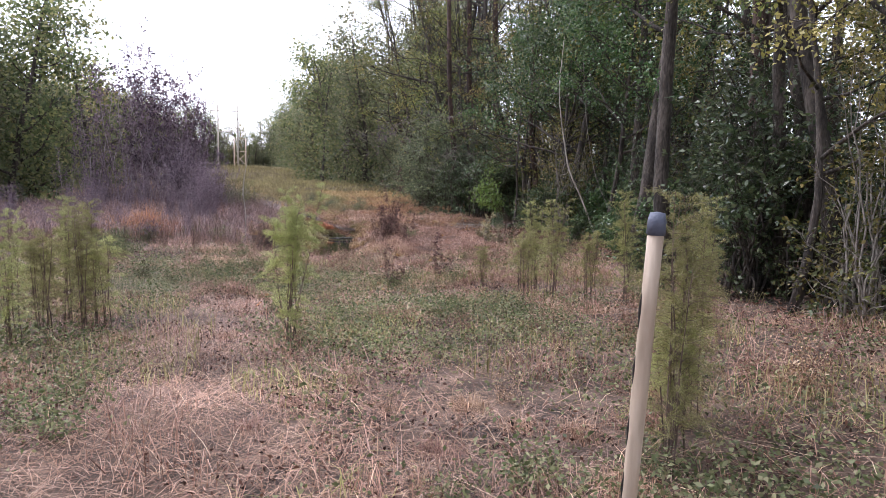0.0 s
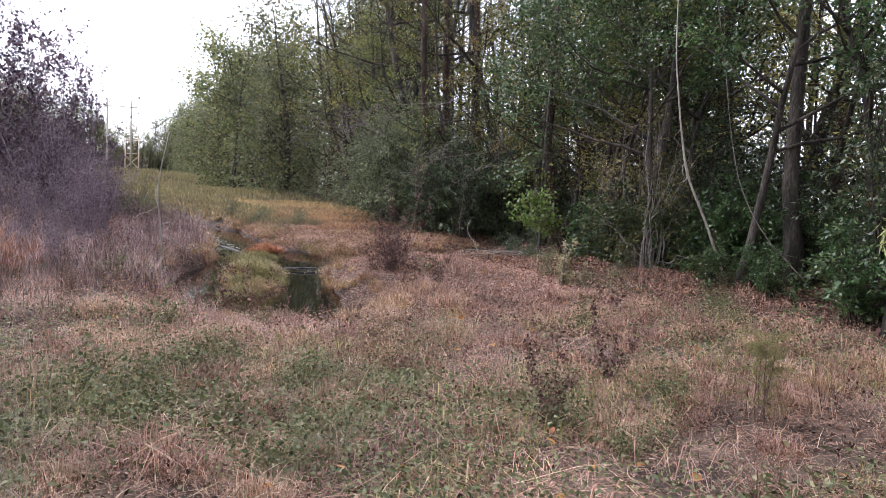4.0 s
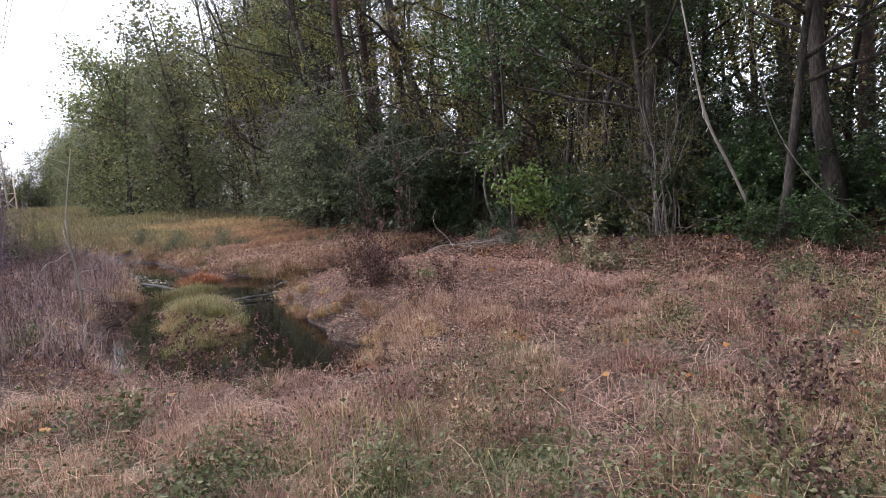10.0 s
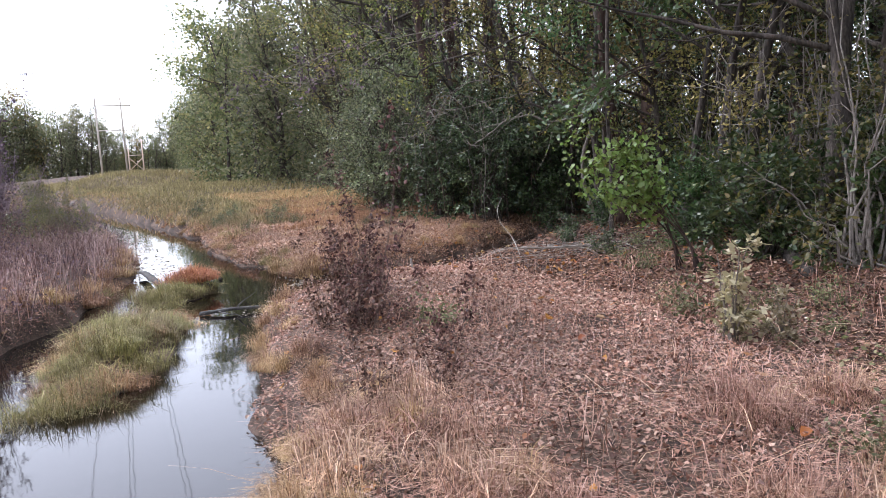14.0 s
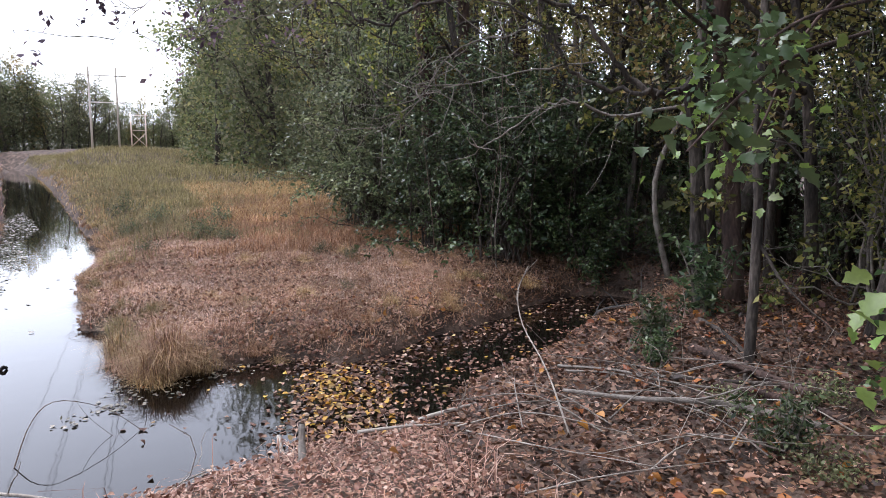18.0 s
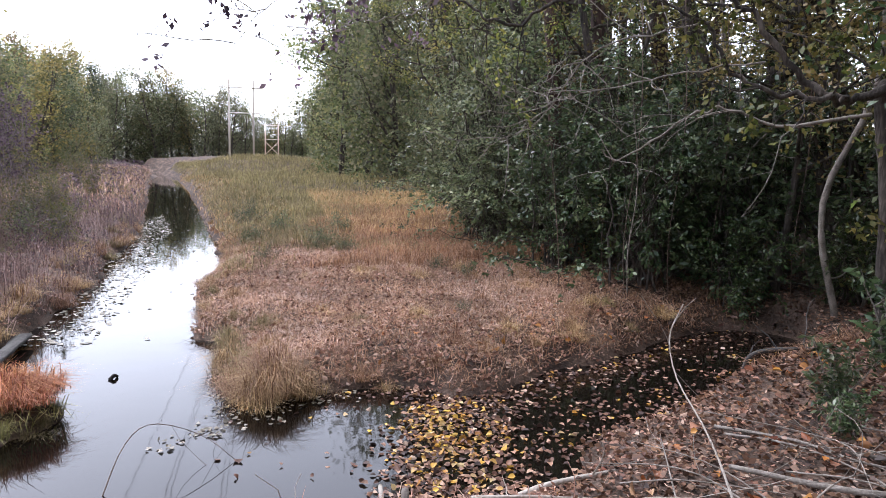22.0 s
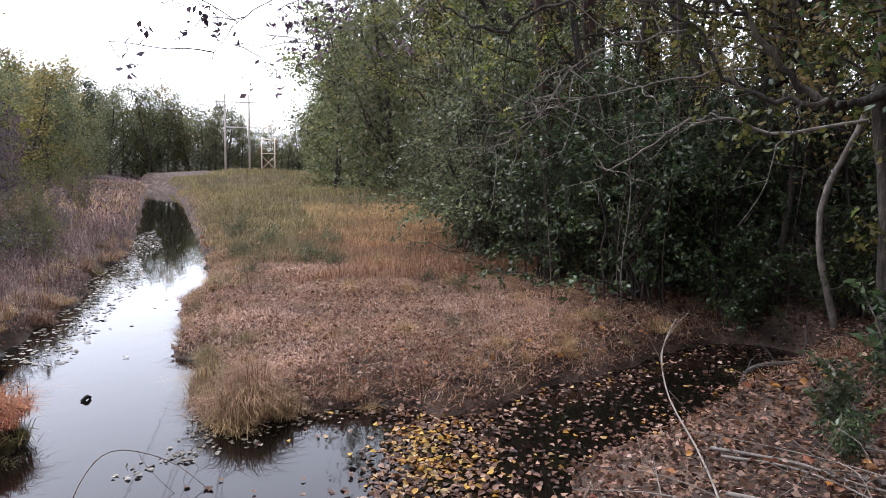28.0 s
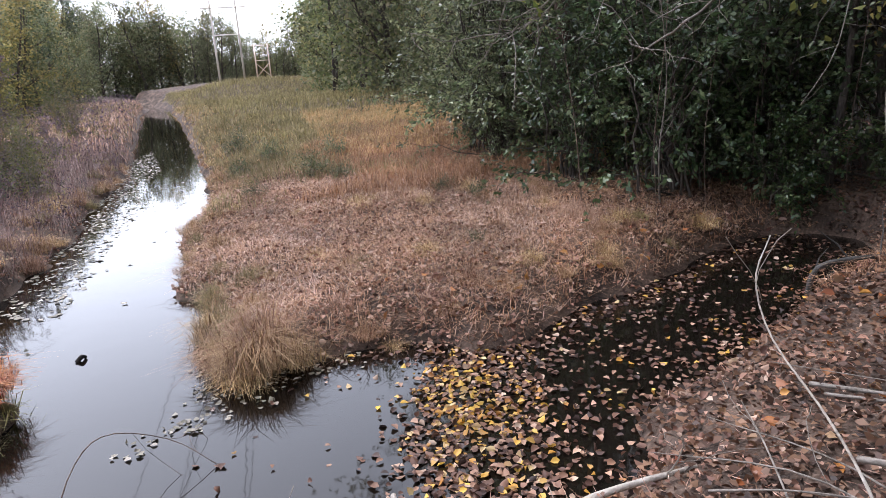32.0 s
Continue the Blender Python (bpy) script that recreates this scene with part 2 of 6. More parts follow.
M_ISLET = leaf_mat("yellow_green_grass", [(0.11, 0.1, 0.035), (0.23, 0.205, 0.07), (0.35, 0.305, 0.115), (0.47, 0.38, 0.2)], 0.65, 0.3, 0.8)
M_CREAM = leaf_mat("pale_cream_leaf", [(0.2, 0.18, 0.08), (0.38, 0.34, 0.18), (0.5, 0.44, 0.27), (0.58, 0.52, 0.36)], 0.55, 0.35, 0.9)
M_FRESH = leaf_mat("green_bent_grass", [(0.06, 0.075, 0.028), (0.13, 0.155, 0.055), (0.21, 0.23, 0.095), (0.33, 0.3, 0.17)], 0.6, 0.3, 0.9)
M_PAD = leaf_mat("floating_pad", [(0.12, 0.11, 0.06), (0.24, 0.22, 0.14), (0.4, 0.36, 0.26), (0.5, 0.46, 0.36)], 0.5, 0.1, 1)

M_WATER, _nt, _n, _l, _b = nodes_of("still_dark_water")
_b.inputs["Base Color"].default_value = (0.008, 0.006, 0.0045, 1)
_b.inputs["Roughness"].default_value = 0.035
_b.inputs["IOR"].default_value = 1.33
_b.inputs["Specular IOR Level"].default_value = 0.9
_t = noise_tex(_n, _l, 3.0, 3, 0.5)
_t2 = noise_tex(_n, _l, 0.7, 2, 0.5)
_a = _n.new("ShaderNodeMath")
_l.new(_t.outputs["Fac"], _a.inputs[0])
_l.new(_t2.outputs["Fac"], _a.inputs[1])
_bp = _n.new("ShaderNodeBump")
_bp.inputs["Strength"].default_value, _bp.inputs["Distance"].default_value = 0.05, 0.02
_l.new(_a.outputs[0], _bp.inputs["Height"])
_l.new(_bp.outputs[0], _b.inputs["Normal"])


# ---- mesh tools ----
class Heap:
    """Gathers vertices and quads."""

    def __init__(self):
        self.v, self.f, self.n = [], [], 0

    def add(self, v, f):
        if len(v):
            self.v.append(np.asarray(v, np.float32))
            self.f.append(np.asarray(f, np.int32) + self.n)
            self.n += len(v)
        return self

    def mesh(self, name, material, smooth=False):
        me = bpy.data.meshes.new(name)
        v, f = np.concatenate(self.v), np.concatenate(self.f)
        me.vertices.add(len(v))
        me.vertices.foreach_set("co", v.ravel())
        me.loops.add(f.size)
        me.loops.foreach_set("vertex_index", f.ravel())
        me.polygons.add(len(f))
        me.polygons.foreach_set("loop_start", np.arange(0, f.size, 4, dtype=np.int32))
        me.polygons.foreach_set("loop_total", np.full(len(f), 4, np.int32))
        if smooth:
            me.polygons.foreach_set("use_smooth", np.ones(len(f), bool))
        me.materials.append(material)
        me.update(calc_edges=True)
        return me


def part(name, heap, material, parent, label="", smooth=False):
    ob = new(name, heap.mesh(name, material, smooth))
    ob.parent = parent
    if label:
        ob["label"] = label
    if name in ("twig_spray", "leaf_spray", "crown", "foliage", "stem_tangle", "bough_work"):
        ob["kind"] = "stuff"
    return ob


def unit(a):
    return a / np.maximum(np.linalg.norm(a, axis=-1, keepdims=True), 1e-9)


def tube(pts, radii, sides=6):
    p = np.asarray(pts, float)
    r = np.asarray(radii, float)
    if r[0] > 0.009:
        p, r = np.vstack([p[:1] - unit(p[1:2] - p[:1]) * r[0] * 0.4, p]), np.r_[r[0] * 0.1, r]
    if r[-1] > 0.009:
        p, r = np.vstack([p, p[-1:] + unit(p[-1:] - p[-2:-1]) * r[-1] * 0.4]), np.r_[r, r[-1] * 0.1]
    d = unit(np.gradient(p, axis=0))
    ref = np.array([0.31, 0.95, 0.05]) if abs(d[0, 2]) > 0.7 else np.array([0.05, 0.02, 1.0])
    u = unit(np.cross(d, ref))
    w = np.cross(d, u)
    ang = np.arange(sides) * 2 * np.pi / sides
    ring = u[:, None] * np.cos(ang)[None, :, None] + w[:, None] * np.sin(ang)[None, :, None]
    v = (p[:, None] + ring * r[:, None, None]).reshape(-1, 3)
    i, j = np.meshgrid(np.arange(len(p) - 1), np.arange(sides), indexing="ij")
    k = (j + 1) % sides
    return v, np.stack([i * sides + j, i * sides + k, (i + 1) * sides + k, (i + 1) * sides + j], -1).reshape(-1, 4)


def bend(rng, start, way, length, n=6, wobble=0.15, lift=0.0):
    """A wandering line of n + 1 points."""
    p, d = [np.asarray(start, float)], unit(np.asarray(way, float))
    for _ in range(n):
        d = unit(d + rng.normal(0, wobble, 3) + (0, 0, lift))
        p.append(p[-1] + d * length / n)
    return np.array(p)


def spline(points, n=20):
    """A smooth line through a few points."""
    p = np.asarray(points, float)
    t = np.linspace(0, len(p) - 1, n)
    i = np.clip(t.astype(int), 0, len(p) - 2)
    f = (t - i)[:, None]
    q = np.vstack([2 * p[0] - p[1], p, 2 * p[-1] - p[-2]])
    a, b, c, d = q[i], q[i + 1], q[i + 2], q[i + 3]
    return 0.5 * (2 * b + (c - a) * f + (2 * a - 5 * b + 4 * c - d) * f**2 + (3 * b - a - 3 * c + d) * f**3)


def leaf_cards(rng, p, size, aspect=0.5, flat=0.0, droop=0.0, curl=0.12, way=None, spread=1.0, fine=False):
    """Pointed leaves with a folded middle, one quad each, base at p."""
    n = len(p)
    a = rng.normal(0, 1, (n, 3)) * spread
    a[:, 2] *= 1 - flat
    if way is not None:
        a += way
    a[:, 2] -= droop
    a = unit(a)
    b = rng.normal(0, 1, (n, 3))
    if flat:
        b[:, 2] *= 1 - flat
    b = unit(b - a * (a * b).sum(1, keepdims=True))
    c = np.cross(a, b)
    s = (np.asarray(size) * rng.uniform(0.6, 1.3, n))[:, None]
    w = s * aspect * 0.5
    if fine:
        v = np.empty((n, 6, 3))
        v[:, 0], v[:, 3] = p, p + a * s - c * s * curl * 0.5
        for k, (t, q) in enumerate(((0.3, 0.95), (0.68, 0.8))):
            v[:, 1 + k] = p + a * s * t + b * w * q + c * s * curl
            v[:, 5 - k] = p + a * s * t - b * w * q + c * s * curl
        o = np.arange(n)[:, None] * 6
        return v.reshape(-1, 3), np.concatenate([o + [0, 1, 2, 3], o + [0, 3, 4, 5]], 0)
    v = np.empty((n, 4, 3))
    v[:, 0] = p
    v[:, 1] = p + a * s * 0.5 + b * w + c * s * curl
    v[:, 2] = p + a * s
    v[:, 3] = p + a * s * 0.5 - b * w + c * s * curl
    return v.reshape(-1, 3), np.arange(4 * n).reshape(-1, 4)


def blades(rng, p, height, width, lean=0.5, bow=0.5, way=None, up=1.0):
    """Grass blades: two tapering quads each, bowed over."""
    n = len(p)
    h = (np.asarray(height) * rng.uniform(0.5, 1.35, n))[:, None]
    ang = rng.uniform(0, 2 * np.pi, n)
    d = np.stack([np.cos(ang), np.sin(ang), 0 * ang], 1)
    if way is not None:
        d = unit(d * 0.8 + way)
    side = np.stack([-d[:, 1], d[:, 0], 0 * ang], 1)
    turn = rng.uniform(-1, 1, (n, 1))
    side = unit(side + d * turn)
    l = (np.abs(rng.normal(0, lean, n)))[:, None]
    up = np.array([0, 0, up])
    m = p + h * (up * 0.55 + d * l * 0.45)
    k = np.minimum(l + bow, 1.6)
    t = p + h * (up * (1.0 - 0.42 * np.minimum(k, 1.5)) + d * (l * 0.6 + bow * 0.7))
    w = np.asarray(width) * rng.uniform(0.7, 1.3, (n, 1))
    v = np.empty((n, 6, 3))
    v[:, 0], v[:, 1] = p - side * w * 0.5, p + side * w * 0.5
    v[:, 2], v[:, 3] = m + side * w * 0.42, m - side * w * 0.42
    v[:, 4], v[:, 5] = t + side * w * 0.07, t - side * w * 0.07
    o = np.arange(n)[:, None] * 6
    return v.reshape(-1, 3), np.concatenate([o + [0, 1, 2, 3], o + [3, 2, 4, 5]], 0)


# ---- the lie of the land ----
BANKS = [(-3.9, -4.2, -3.3), (-3.4, -4.6, -2.95), (-3.0, -4.85, -2.8), (-2.5, -5.08, -2.6), (-1.5, -5.3, -2.45), (0.8, -5.1, -2.25), (2.0, -4.8, -1.9), (2.8, -4.4, -1.5),
         (4.5, -3.7, -0.75), (5.9, -3.6, -1.0), (7.0, -3.3, -1.35), (9.0, -3.25, -1.65), (13.5, -3.7, -1.5), (17.6, -4.0, -2.1), (22, -4.6, -2.7),
         (26, -5.3, -3.2), (35, -6.7, -4.4), (46, -8.6, -5.9), (60, -10.9, -8.2), (80, -13.8, -11.0), (100, -18.0, -15.0), (120, -26.0, -22.0)]
POOLS = [(-1.2, 3.05, 0.6, 3.4, 1.05), (0.0, 4.1, 0.35, 4.2, 0.62), (0.6, 3.4, 2.3, 4.25, 0.72), (2.3, 4.25, 4.9, 5.7, 0.68)]
TRACK_LEVELS = [(-6.0, -20.5, 0.68), (-6.1, -18.9, 0.62), (-6.2, -16.8, 0.46), (-6.3, -14.6, 0.33), (-6.2, -13.0, 0.32), (-6.1, -11.8, 0.36), (-6.3, -10.4, 0.4), (-5.7, -9.3, 0.26),
          (-4.7, -8.2, 0.13), (-3.8, -7.0, 0.24), (-1.9, -5.0, 0.36), (-1.1, -2.9, 0.44), (-0.45, -1.2, 0.52), (-0.2, 0.2, 0.5)]
LAND_LEVELS = [(1.6, 1.4, 0.42),
          (3.0, -1.6, 0.6), (4.2, -3.0, 0.75), (4.8, 3.5, 0.5), (0.6, 6.2, 0.28), (0.4, 12.2, 0.36), (3.5, 25, 0.55), (-1, 45, 0.9), (-8.5, 60, 0.5), (-11, 80, 0.7), (-12, 46, 0.6), (-16, 80, 0.9), (-3, 77, 2.35), (0, 115, 2.8),
          (-7.4, -1.4, 0.55), (-6.5, 6, 0.5), (-5, 14, 0.45), (-14, 20, 0.7), (7, 12, 0.7), (-1, -15, 0.7), (-12, -16, 0.7), (8, -8, 1.0), (9, 40, 1.2), (-14, 50, 1.2)]


def waves(x, y, s, seed):
    """Smooth noise from a few sines, about -1 to 1."""
    r = np.random.default_rng(seed)
    z = 0
    for _ in range(7):
        a, b, c = r.uniform(0, 6.3), r.uniform(0.5, 1.9), r.uniform(0, 6.3)
        z = z + np.sin((x * np.cos(a) + y * np.sin(a)) * b / s + c + 0.7 * np.sin((x * np.sin(a) - y * np.cos(a)) * 0.6 * b / s))
    return z / 3.6


def shore(x, y):
    """Metres to the water's edge, below zero over the water."""
    b = np.array(BANKS)
    xl, xr = np.interp(y, b[:, 0], b[:, 1]), np.interp(y, b[:, 0], b[:, 2])
    d = np.maximum(np.maximum(xl - x, x - xr), -3.8 - y)
    for ax, ay, bx, by, r in POOLS:
        t = np.clip(((x - ax) * (bx - ax) + (y - ay) * (by - ay)) / ((bx - ax) ** 2 + (by - ay) ** 2), 0, 1)
        d = np.minimum(d, np.hypot(x - ax - t * (bx - ax), y - ay - t * (by - ay)) - r)
    return d + 0.11 * waves(x, y, 0.35, 5) + 0.05 * waves(x, y, 0.12, 6)


def ground(x, y):
    x, y = np.asarray(x, float), np.asarray(y, float)
    num = den = 0
    for a, b, c in TRACK_LEVELS + LAND_LEVELS:
        w = 1 / ((x - a) ** 2 + (y - b) ** 2 + 0.6) ** 1.5
        num, den = num + w * c, den + w
    g = num / den + 0.035 * waves(x, y, 0.6, 1) + 0.018 * waves(x, y, 0.2, 2)
    d = shore(x, y)
    z = np.where(d > 0, g * (1 - np.exp(-np.maximum(d, 0) / 0.33)), -0.5 * (1 - np.exp(np.minimum(d, 0) / 0.4)))
    c, s = math.cos(0.26), math.sin(0.26)
    u, v = (x + 3.55) * c - (y - 0.85) * s, (x + 3.55) * s + (y - 0.85) * c
    z = np.maximum(z, 0.24 - 0.42 * ((u / 0.7) ** 2 + (v / 1.98) ** 2) + 0.05 * waves(x, y, 0.3, 3))
    z = np.maximum(z, 0.2 - 0.4 * (((x + 2.48) / 0.5) ** 2 + ((y - 4.55) / 0.55) ** 2))
    z = np.maximum(z, 0.12 - 0.3 * (((x + 2.88) / 0.7) ** 2 + ((y - 4.2) / 0.75) ** 2) + 0.03 * waves(x, y, 0.2, 8))
    return z


def on_land(x, y):
    return np.stack([x, y, ground(x, y)], 1)


def lines(*spans):
    out = []
    for a, b, step in spans:
        out += list(np.arange(a, b, step))
    return np.array(out + [spans[-1][1]])


gx = lines((-900, -200, 100), (-200, -40, 16), (-40, -13, 1.5), (-13, 7, 0.14), (7, 30, 1.5), (30, 200, 17), (200, 900, 100))
gy = lines((-900, -200, 100), (-200, -40, 16), (-40, -24, 1.5), (-24, 14, 0.14), (14, 40, 0.5), (40, 130, 3), (130, 300, 17), (300, 1500, 120))
X, Y = np.meshgrid(gx, gy, indexing="ij")
nx, ny = X.shape
idx = np.arange(nx * ny).reshape(nx, ny)
h = Heap().add(on_land(X.ravel(), Y.ravel()), np.stack([idx[:-1, :-1], idx[1:, :-1], idx[1:, 1:], idx[:-1, 1:]], -1).reshape(-1, 4))
land = tagged(new("ground", h.mesh("ground", M_GROUND, True)), "uneven brown earth with litter, sloping to a creek", "ground", kind="structure")
h = Heap()
wx, wy = np.linspace(-60, 8, 35), np.linspace(-5, 125, 66)
X, Y = np.meshgrid(wx, wy, indexing="ij")
idx = np.arange(X.size).reshape(X.shape)
h.add(np.stack([X.ravel(), Y.ravel(), 0 * X.ravel()], 1), np.stack([idx[:-1, :-1], idx[1:, :-1], idx[1:, 1:], idx[:-1, 1:]], -1).reshape(-1, 4))
water = tagged(new("water", h.mesh("water", M_WATER, True)), "still dark creek water mirroring a white sky", "creek", kind="structure")


# ---- trees and shrubs ----
def place(ob, x, y, turn=0.0, size=1.0, sink=0.05, lean=0.0):
    z = float(ground(x, y)) - sink
    return pose(x, y, z, lean, 0, turn) @ Matrix.Scale(size, 4)


def put(model, spots, rng, sizes=(0.85, 1.2), sink=0.05):
    """Copies of a model at spots; the model itself takes the first one."""
    for i, (x, y, *s) in enumerate(spots):
        m = place(model, x, y, rng.uniform(0, 360), s[0] if s else rng.uniform(*sizes), sink, rng.uniform(-3, 3))
        if i == 0:
            model.matrix_basis = m
        else:
            copy_thing(model, m)


def tree(name, label, seed, height, radius, leaf, mats, limbs=14, first=0.35, spread=0.32, clumps=4, per=40, puff=0.45, lean=0.1, rise=0.08, stems=1, category="tree", bare=0.0, split=False, broad=0.62, droop=0.25, skirt=0):
    """Trunk, limbs with side twigs, and a crown of single leaves in loose clumps."""
    rng = np.random.default_rng(seed)
    root = tagged(new(name), label, category, name.replace("_", " ") + "s of the woods")
    trunk, crown, boughs = Heap(), Heap(), []
    centres, outs = [], []
    for k in range(stems):
        way = (rng.normal(0, lean), rng.normal(0, lean), 1)
        base = np.array([0, 0, 0]) if stems == 1 else np.array([*rng.normal(0, radius * 2.2, 2), 0])
        hh = height * (1 if k == 0 else rng.uniform(0.7, 0.98))
        line = bend(rng, base, way, hh, 10, 0.06, 0.02)
        rr = radius * (1 if stems == 1 else 0.75) * (1 - 0.86 * np.linspace(0, 1, 11) ** 0.9)
        rr[0] *= 1.35
        trunk.add(*tube(line, rr, 9))
        for i in range(limbs):
            f = first + (0.99 - first) * (i + rng.uniform(0, 1)) / limbs
            at = line[0] + 0
            s = f * 10
            a = int(min(s, 9))
            at = line[a] * (1 - (s - a)) + line[a + 1] * (s - a)
            ang = rng.uniform(0, 2 * np.pi)
            ll = height * spread * (1.15 - 0.75 * (f - first) / (1 - first)) * rng.uniform(0.6, 1.2)
            limb = bend(rng, at, (math.cos(ang), math.sin(ang), rng.uniform(0.05, 0.8)), ll, 6, 0.16, rise)
            r0 = radius * 0.38 * (1.1 - f) + 0.012
            wood = Heap() if split or not boughs else boughs[0]
            if split or not boughs:
                boughs.append(wood)
            wood.add(*tube(limb, r0 * (1 - 0.85 * np.linspace(0, 1, 7)), 5))
            for _ in range(clumps):
                j = rng.integers(2, 7)
                d = unit(limb[min(j, 6)] - limb[j - 1] + rng.normal(0, 0.6, 3) * ll / 6)
                tw = bend(rng, limb[j], d, ll * rng.uniform(0.15, 0.4), 3, 0.25, 0.05)
                wood.add(*tube(tw, np.array([0.3, 0.22, 0.14, 0.05]) * r0, 4))
                if rng.random() >= bare:
                    centres += [tw[2], tw[3]]
    if centres and per:
        c = np.repeat(np.array(centres), per // 2, 0)
        p = c + rng.normal(0, 1, c.shape) * puff * np.array([1, 1, 0.7]) * rng.uniform(0.3, 1.2, (len(c), 1))
        crown.add(*leaf_cards(rng, p, leaf, broad, 0.3, droop))
    if skirt:
        ang, rad = rng.uniform(0, 2 * np.pi, skirt), height * 0.2 * np.sqrt(rng.random(skirt))
        hz = height * 0.34 * rng.random(skirt) ** 1.2
        lump = 1 + 0.3 * np.sin(ang * 3 + seed) + 0.25 * np.sin(ang * 5 + hz * 2)
        crown.add(*leaf_cards(rng, np.stack([np.cos(ang) * rad * lump, np.sin(ang) * rad * lump, hz], 1), leaf, broad, 0.3, droop))
    part("trunk", trunk, mats[0], root, smooth=True)
    for wood in boughs:
        part("limb" if split else "bough_work", wood, mats[0], root, smooth=True)
    if crown.n:
        part("crown", crown, mats[1], root)
    return root


def bush(name, label, seed, height, width, leaf, mats, stems=9, twigs=5, per=30, puff=0.2, aspect=0.5, droop=0.15, category="shrub", stem_r=0.018, lift=0.06, bare=0.0, fine=False):
    """Many stems from one foot, arching outwards, twigs and leaves along them."""
    rng = np.random.default_rng(seed)
    root = tagged(new(name), label, category, name.replace("_", " ") + "s")
    wood, crown, ps = Heap(), Heap(), []
    for _ in range(stems):
        ang, out = rng.uniform(0, 2 * np.pi), abs(rng.normal(0, 1)) * width / height * 0.5
        line = bend(rng, (rng.normal(0, 0.1) * width, rng.normal(0, 0.1) * width, 0), (math.cos(ang) * out, math.sin(ang) * out, 1), height * rng.uniform(0.5, 1.1), 7, 0.12, lift)
        wood.add(*tube(line, stem_r * (1 - 0.8 * np.linspace(0, 1, 8)), 5))
        for _ in range(twigs):
            j = rng.integers(1, 8)
            tw = bend(rng, line[j], unit(rng.normal(0, 1, 3) + (0, 0, 0.5)), width * rng.uniform(0.15, 0.4), 3, 0.25, 0.05)
            wood.add(*tube(tw, np.array([0.4, 0.3, 0.2, 0.1]) * stem_r, 4))
            ps += [tw[1], tw[2], tw[3]]
        ps.append(line[-1])
    part("stem_tangle", wood, mats[0], root, smooth=True)
    if per:
        ps = np.array(ps)
        ps = ps[ps[:, 2] > height * bare * rng.uniform(0.6, 1.2, len(ps))]
        c = np.repeat(ps, max(1, per // 3), 0)
        crown.add(*leaf_cards(rng, c + rng.normal(0, puff, c.shape) * rng.uniform(0.2, 1, (len(c), 1)), leaf, aspect, 0.2, droop, fine=fine))
        part("foliage", crown, mats[1], root)
    return root


def mound(name, label, seed, height, width, leaf, mats, limbs=30, sprays=7, per=18, aspect=0.5, category="shrub", low=0.02, loose=0.32):
    """A rounded shrub: limbs to an uneven outer skin, each ending in drooping sprays with leaves along them."""
    rng = np.random.default_rng(seed)
    root = tagged(new(name), label, category, name.replace("_", " ") + "s")
    wood, ps, ws = Heap(), [], []
    a0, a1 = rng.uniform(0, 6.28, 2)
    for i in range(limbs):
        az, up = rng.uniform(0, 6.283), rng.uniform(low, 1) ** 0.8
        bulge = 1 + 0.22 * np.sin(2 * az + a0) + 0.2 * np.sin(3 * az + 5 * up + a1)
        rad = width * 0.5 * math.sqrt(max(0.04, 1 - up**1.7)) * bulge * rng.uniform(0.55, 1.08)
        tip = np.array([math.cos(az) * rad, math.sin(az) * rad, height * up * rng.uniform(0.82, 1.06) + 0.08])
        foot = rng.normal(0, 0.05 * width, 3) * (1, 1, 0)
        line = spline([foot, foot * 0.5 + tip * (0.3, 0.3, 0.5), tip], 9)
        line[1:-1] += rng.normal(0, 0.02 * width, (7, 3))
        wood.add(*tube(line, np.linspace(0.011 + 0.003 * height, 0.004, 9), 5))
        for _ in range(sprays):
            k = rng.integers(4, 9)
            out = unit(line[k] * (1, 1, 0.35) + rng.normal(0, 0.35, 3) * width)
            tw = bend(rng, line[k], out, width * rng.uniform(0.1, 0.27), 5, 0.2, -0.1)
            wood.add(*tube(tw, np.linspace(0.004, 0.0015, 6), 3))
            u = rng.uniform(0.6, 5, per)
            q = np.minimum(u.astype(int), 4)
            ps.append(tw[q] + (tw[q + 1] - tw[q]) * (u - q)[:, None] + rng.normal(0, leaf * loose, (per, 3)))
            ws.append(unit(tw[q + 1] - tw[q]) * 0.8)
    part("stem_tangle", wood, mats[0], root, smooth=True)
    part("foliage", Heap().add(*leaf_cards(rng, np.concatenate(ps), leaf, aspect, 0.35, 0.25, 0.1, way=np.concatenate(ws), spread=0.8)), mats[1], root)
    return root


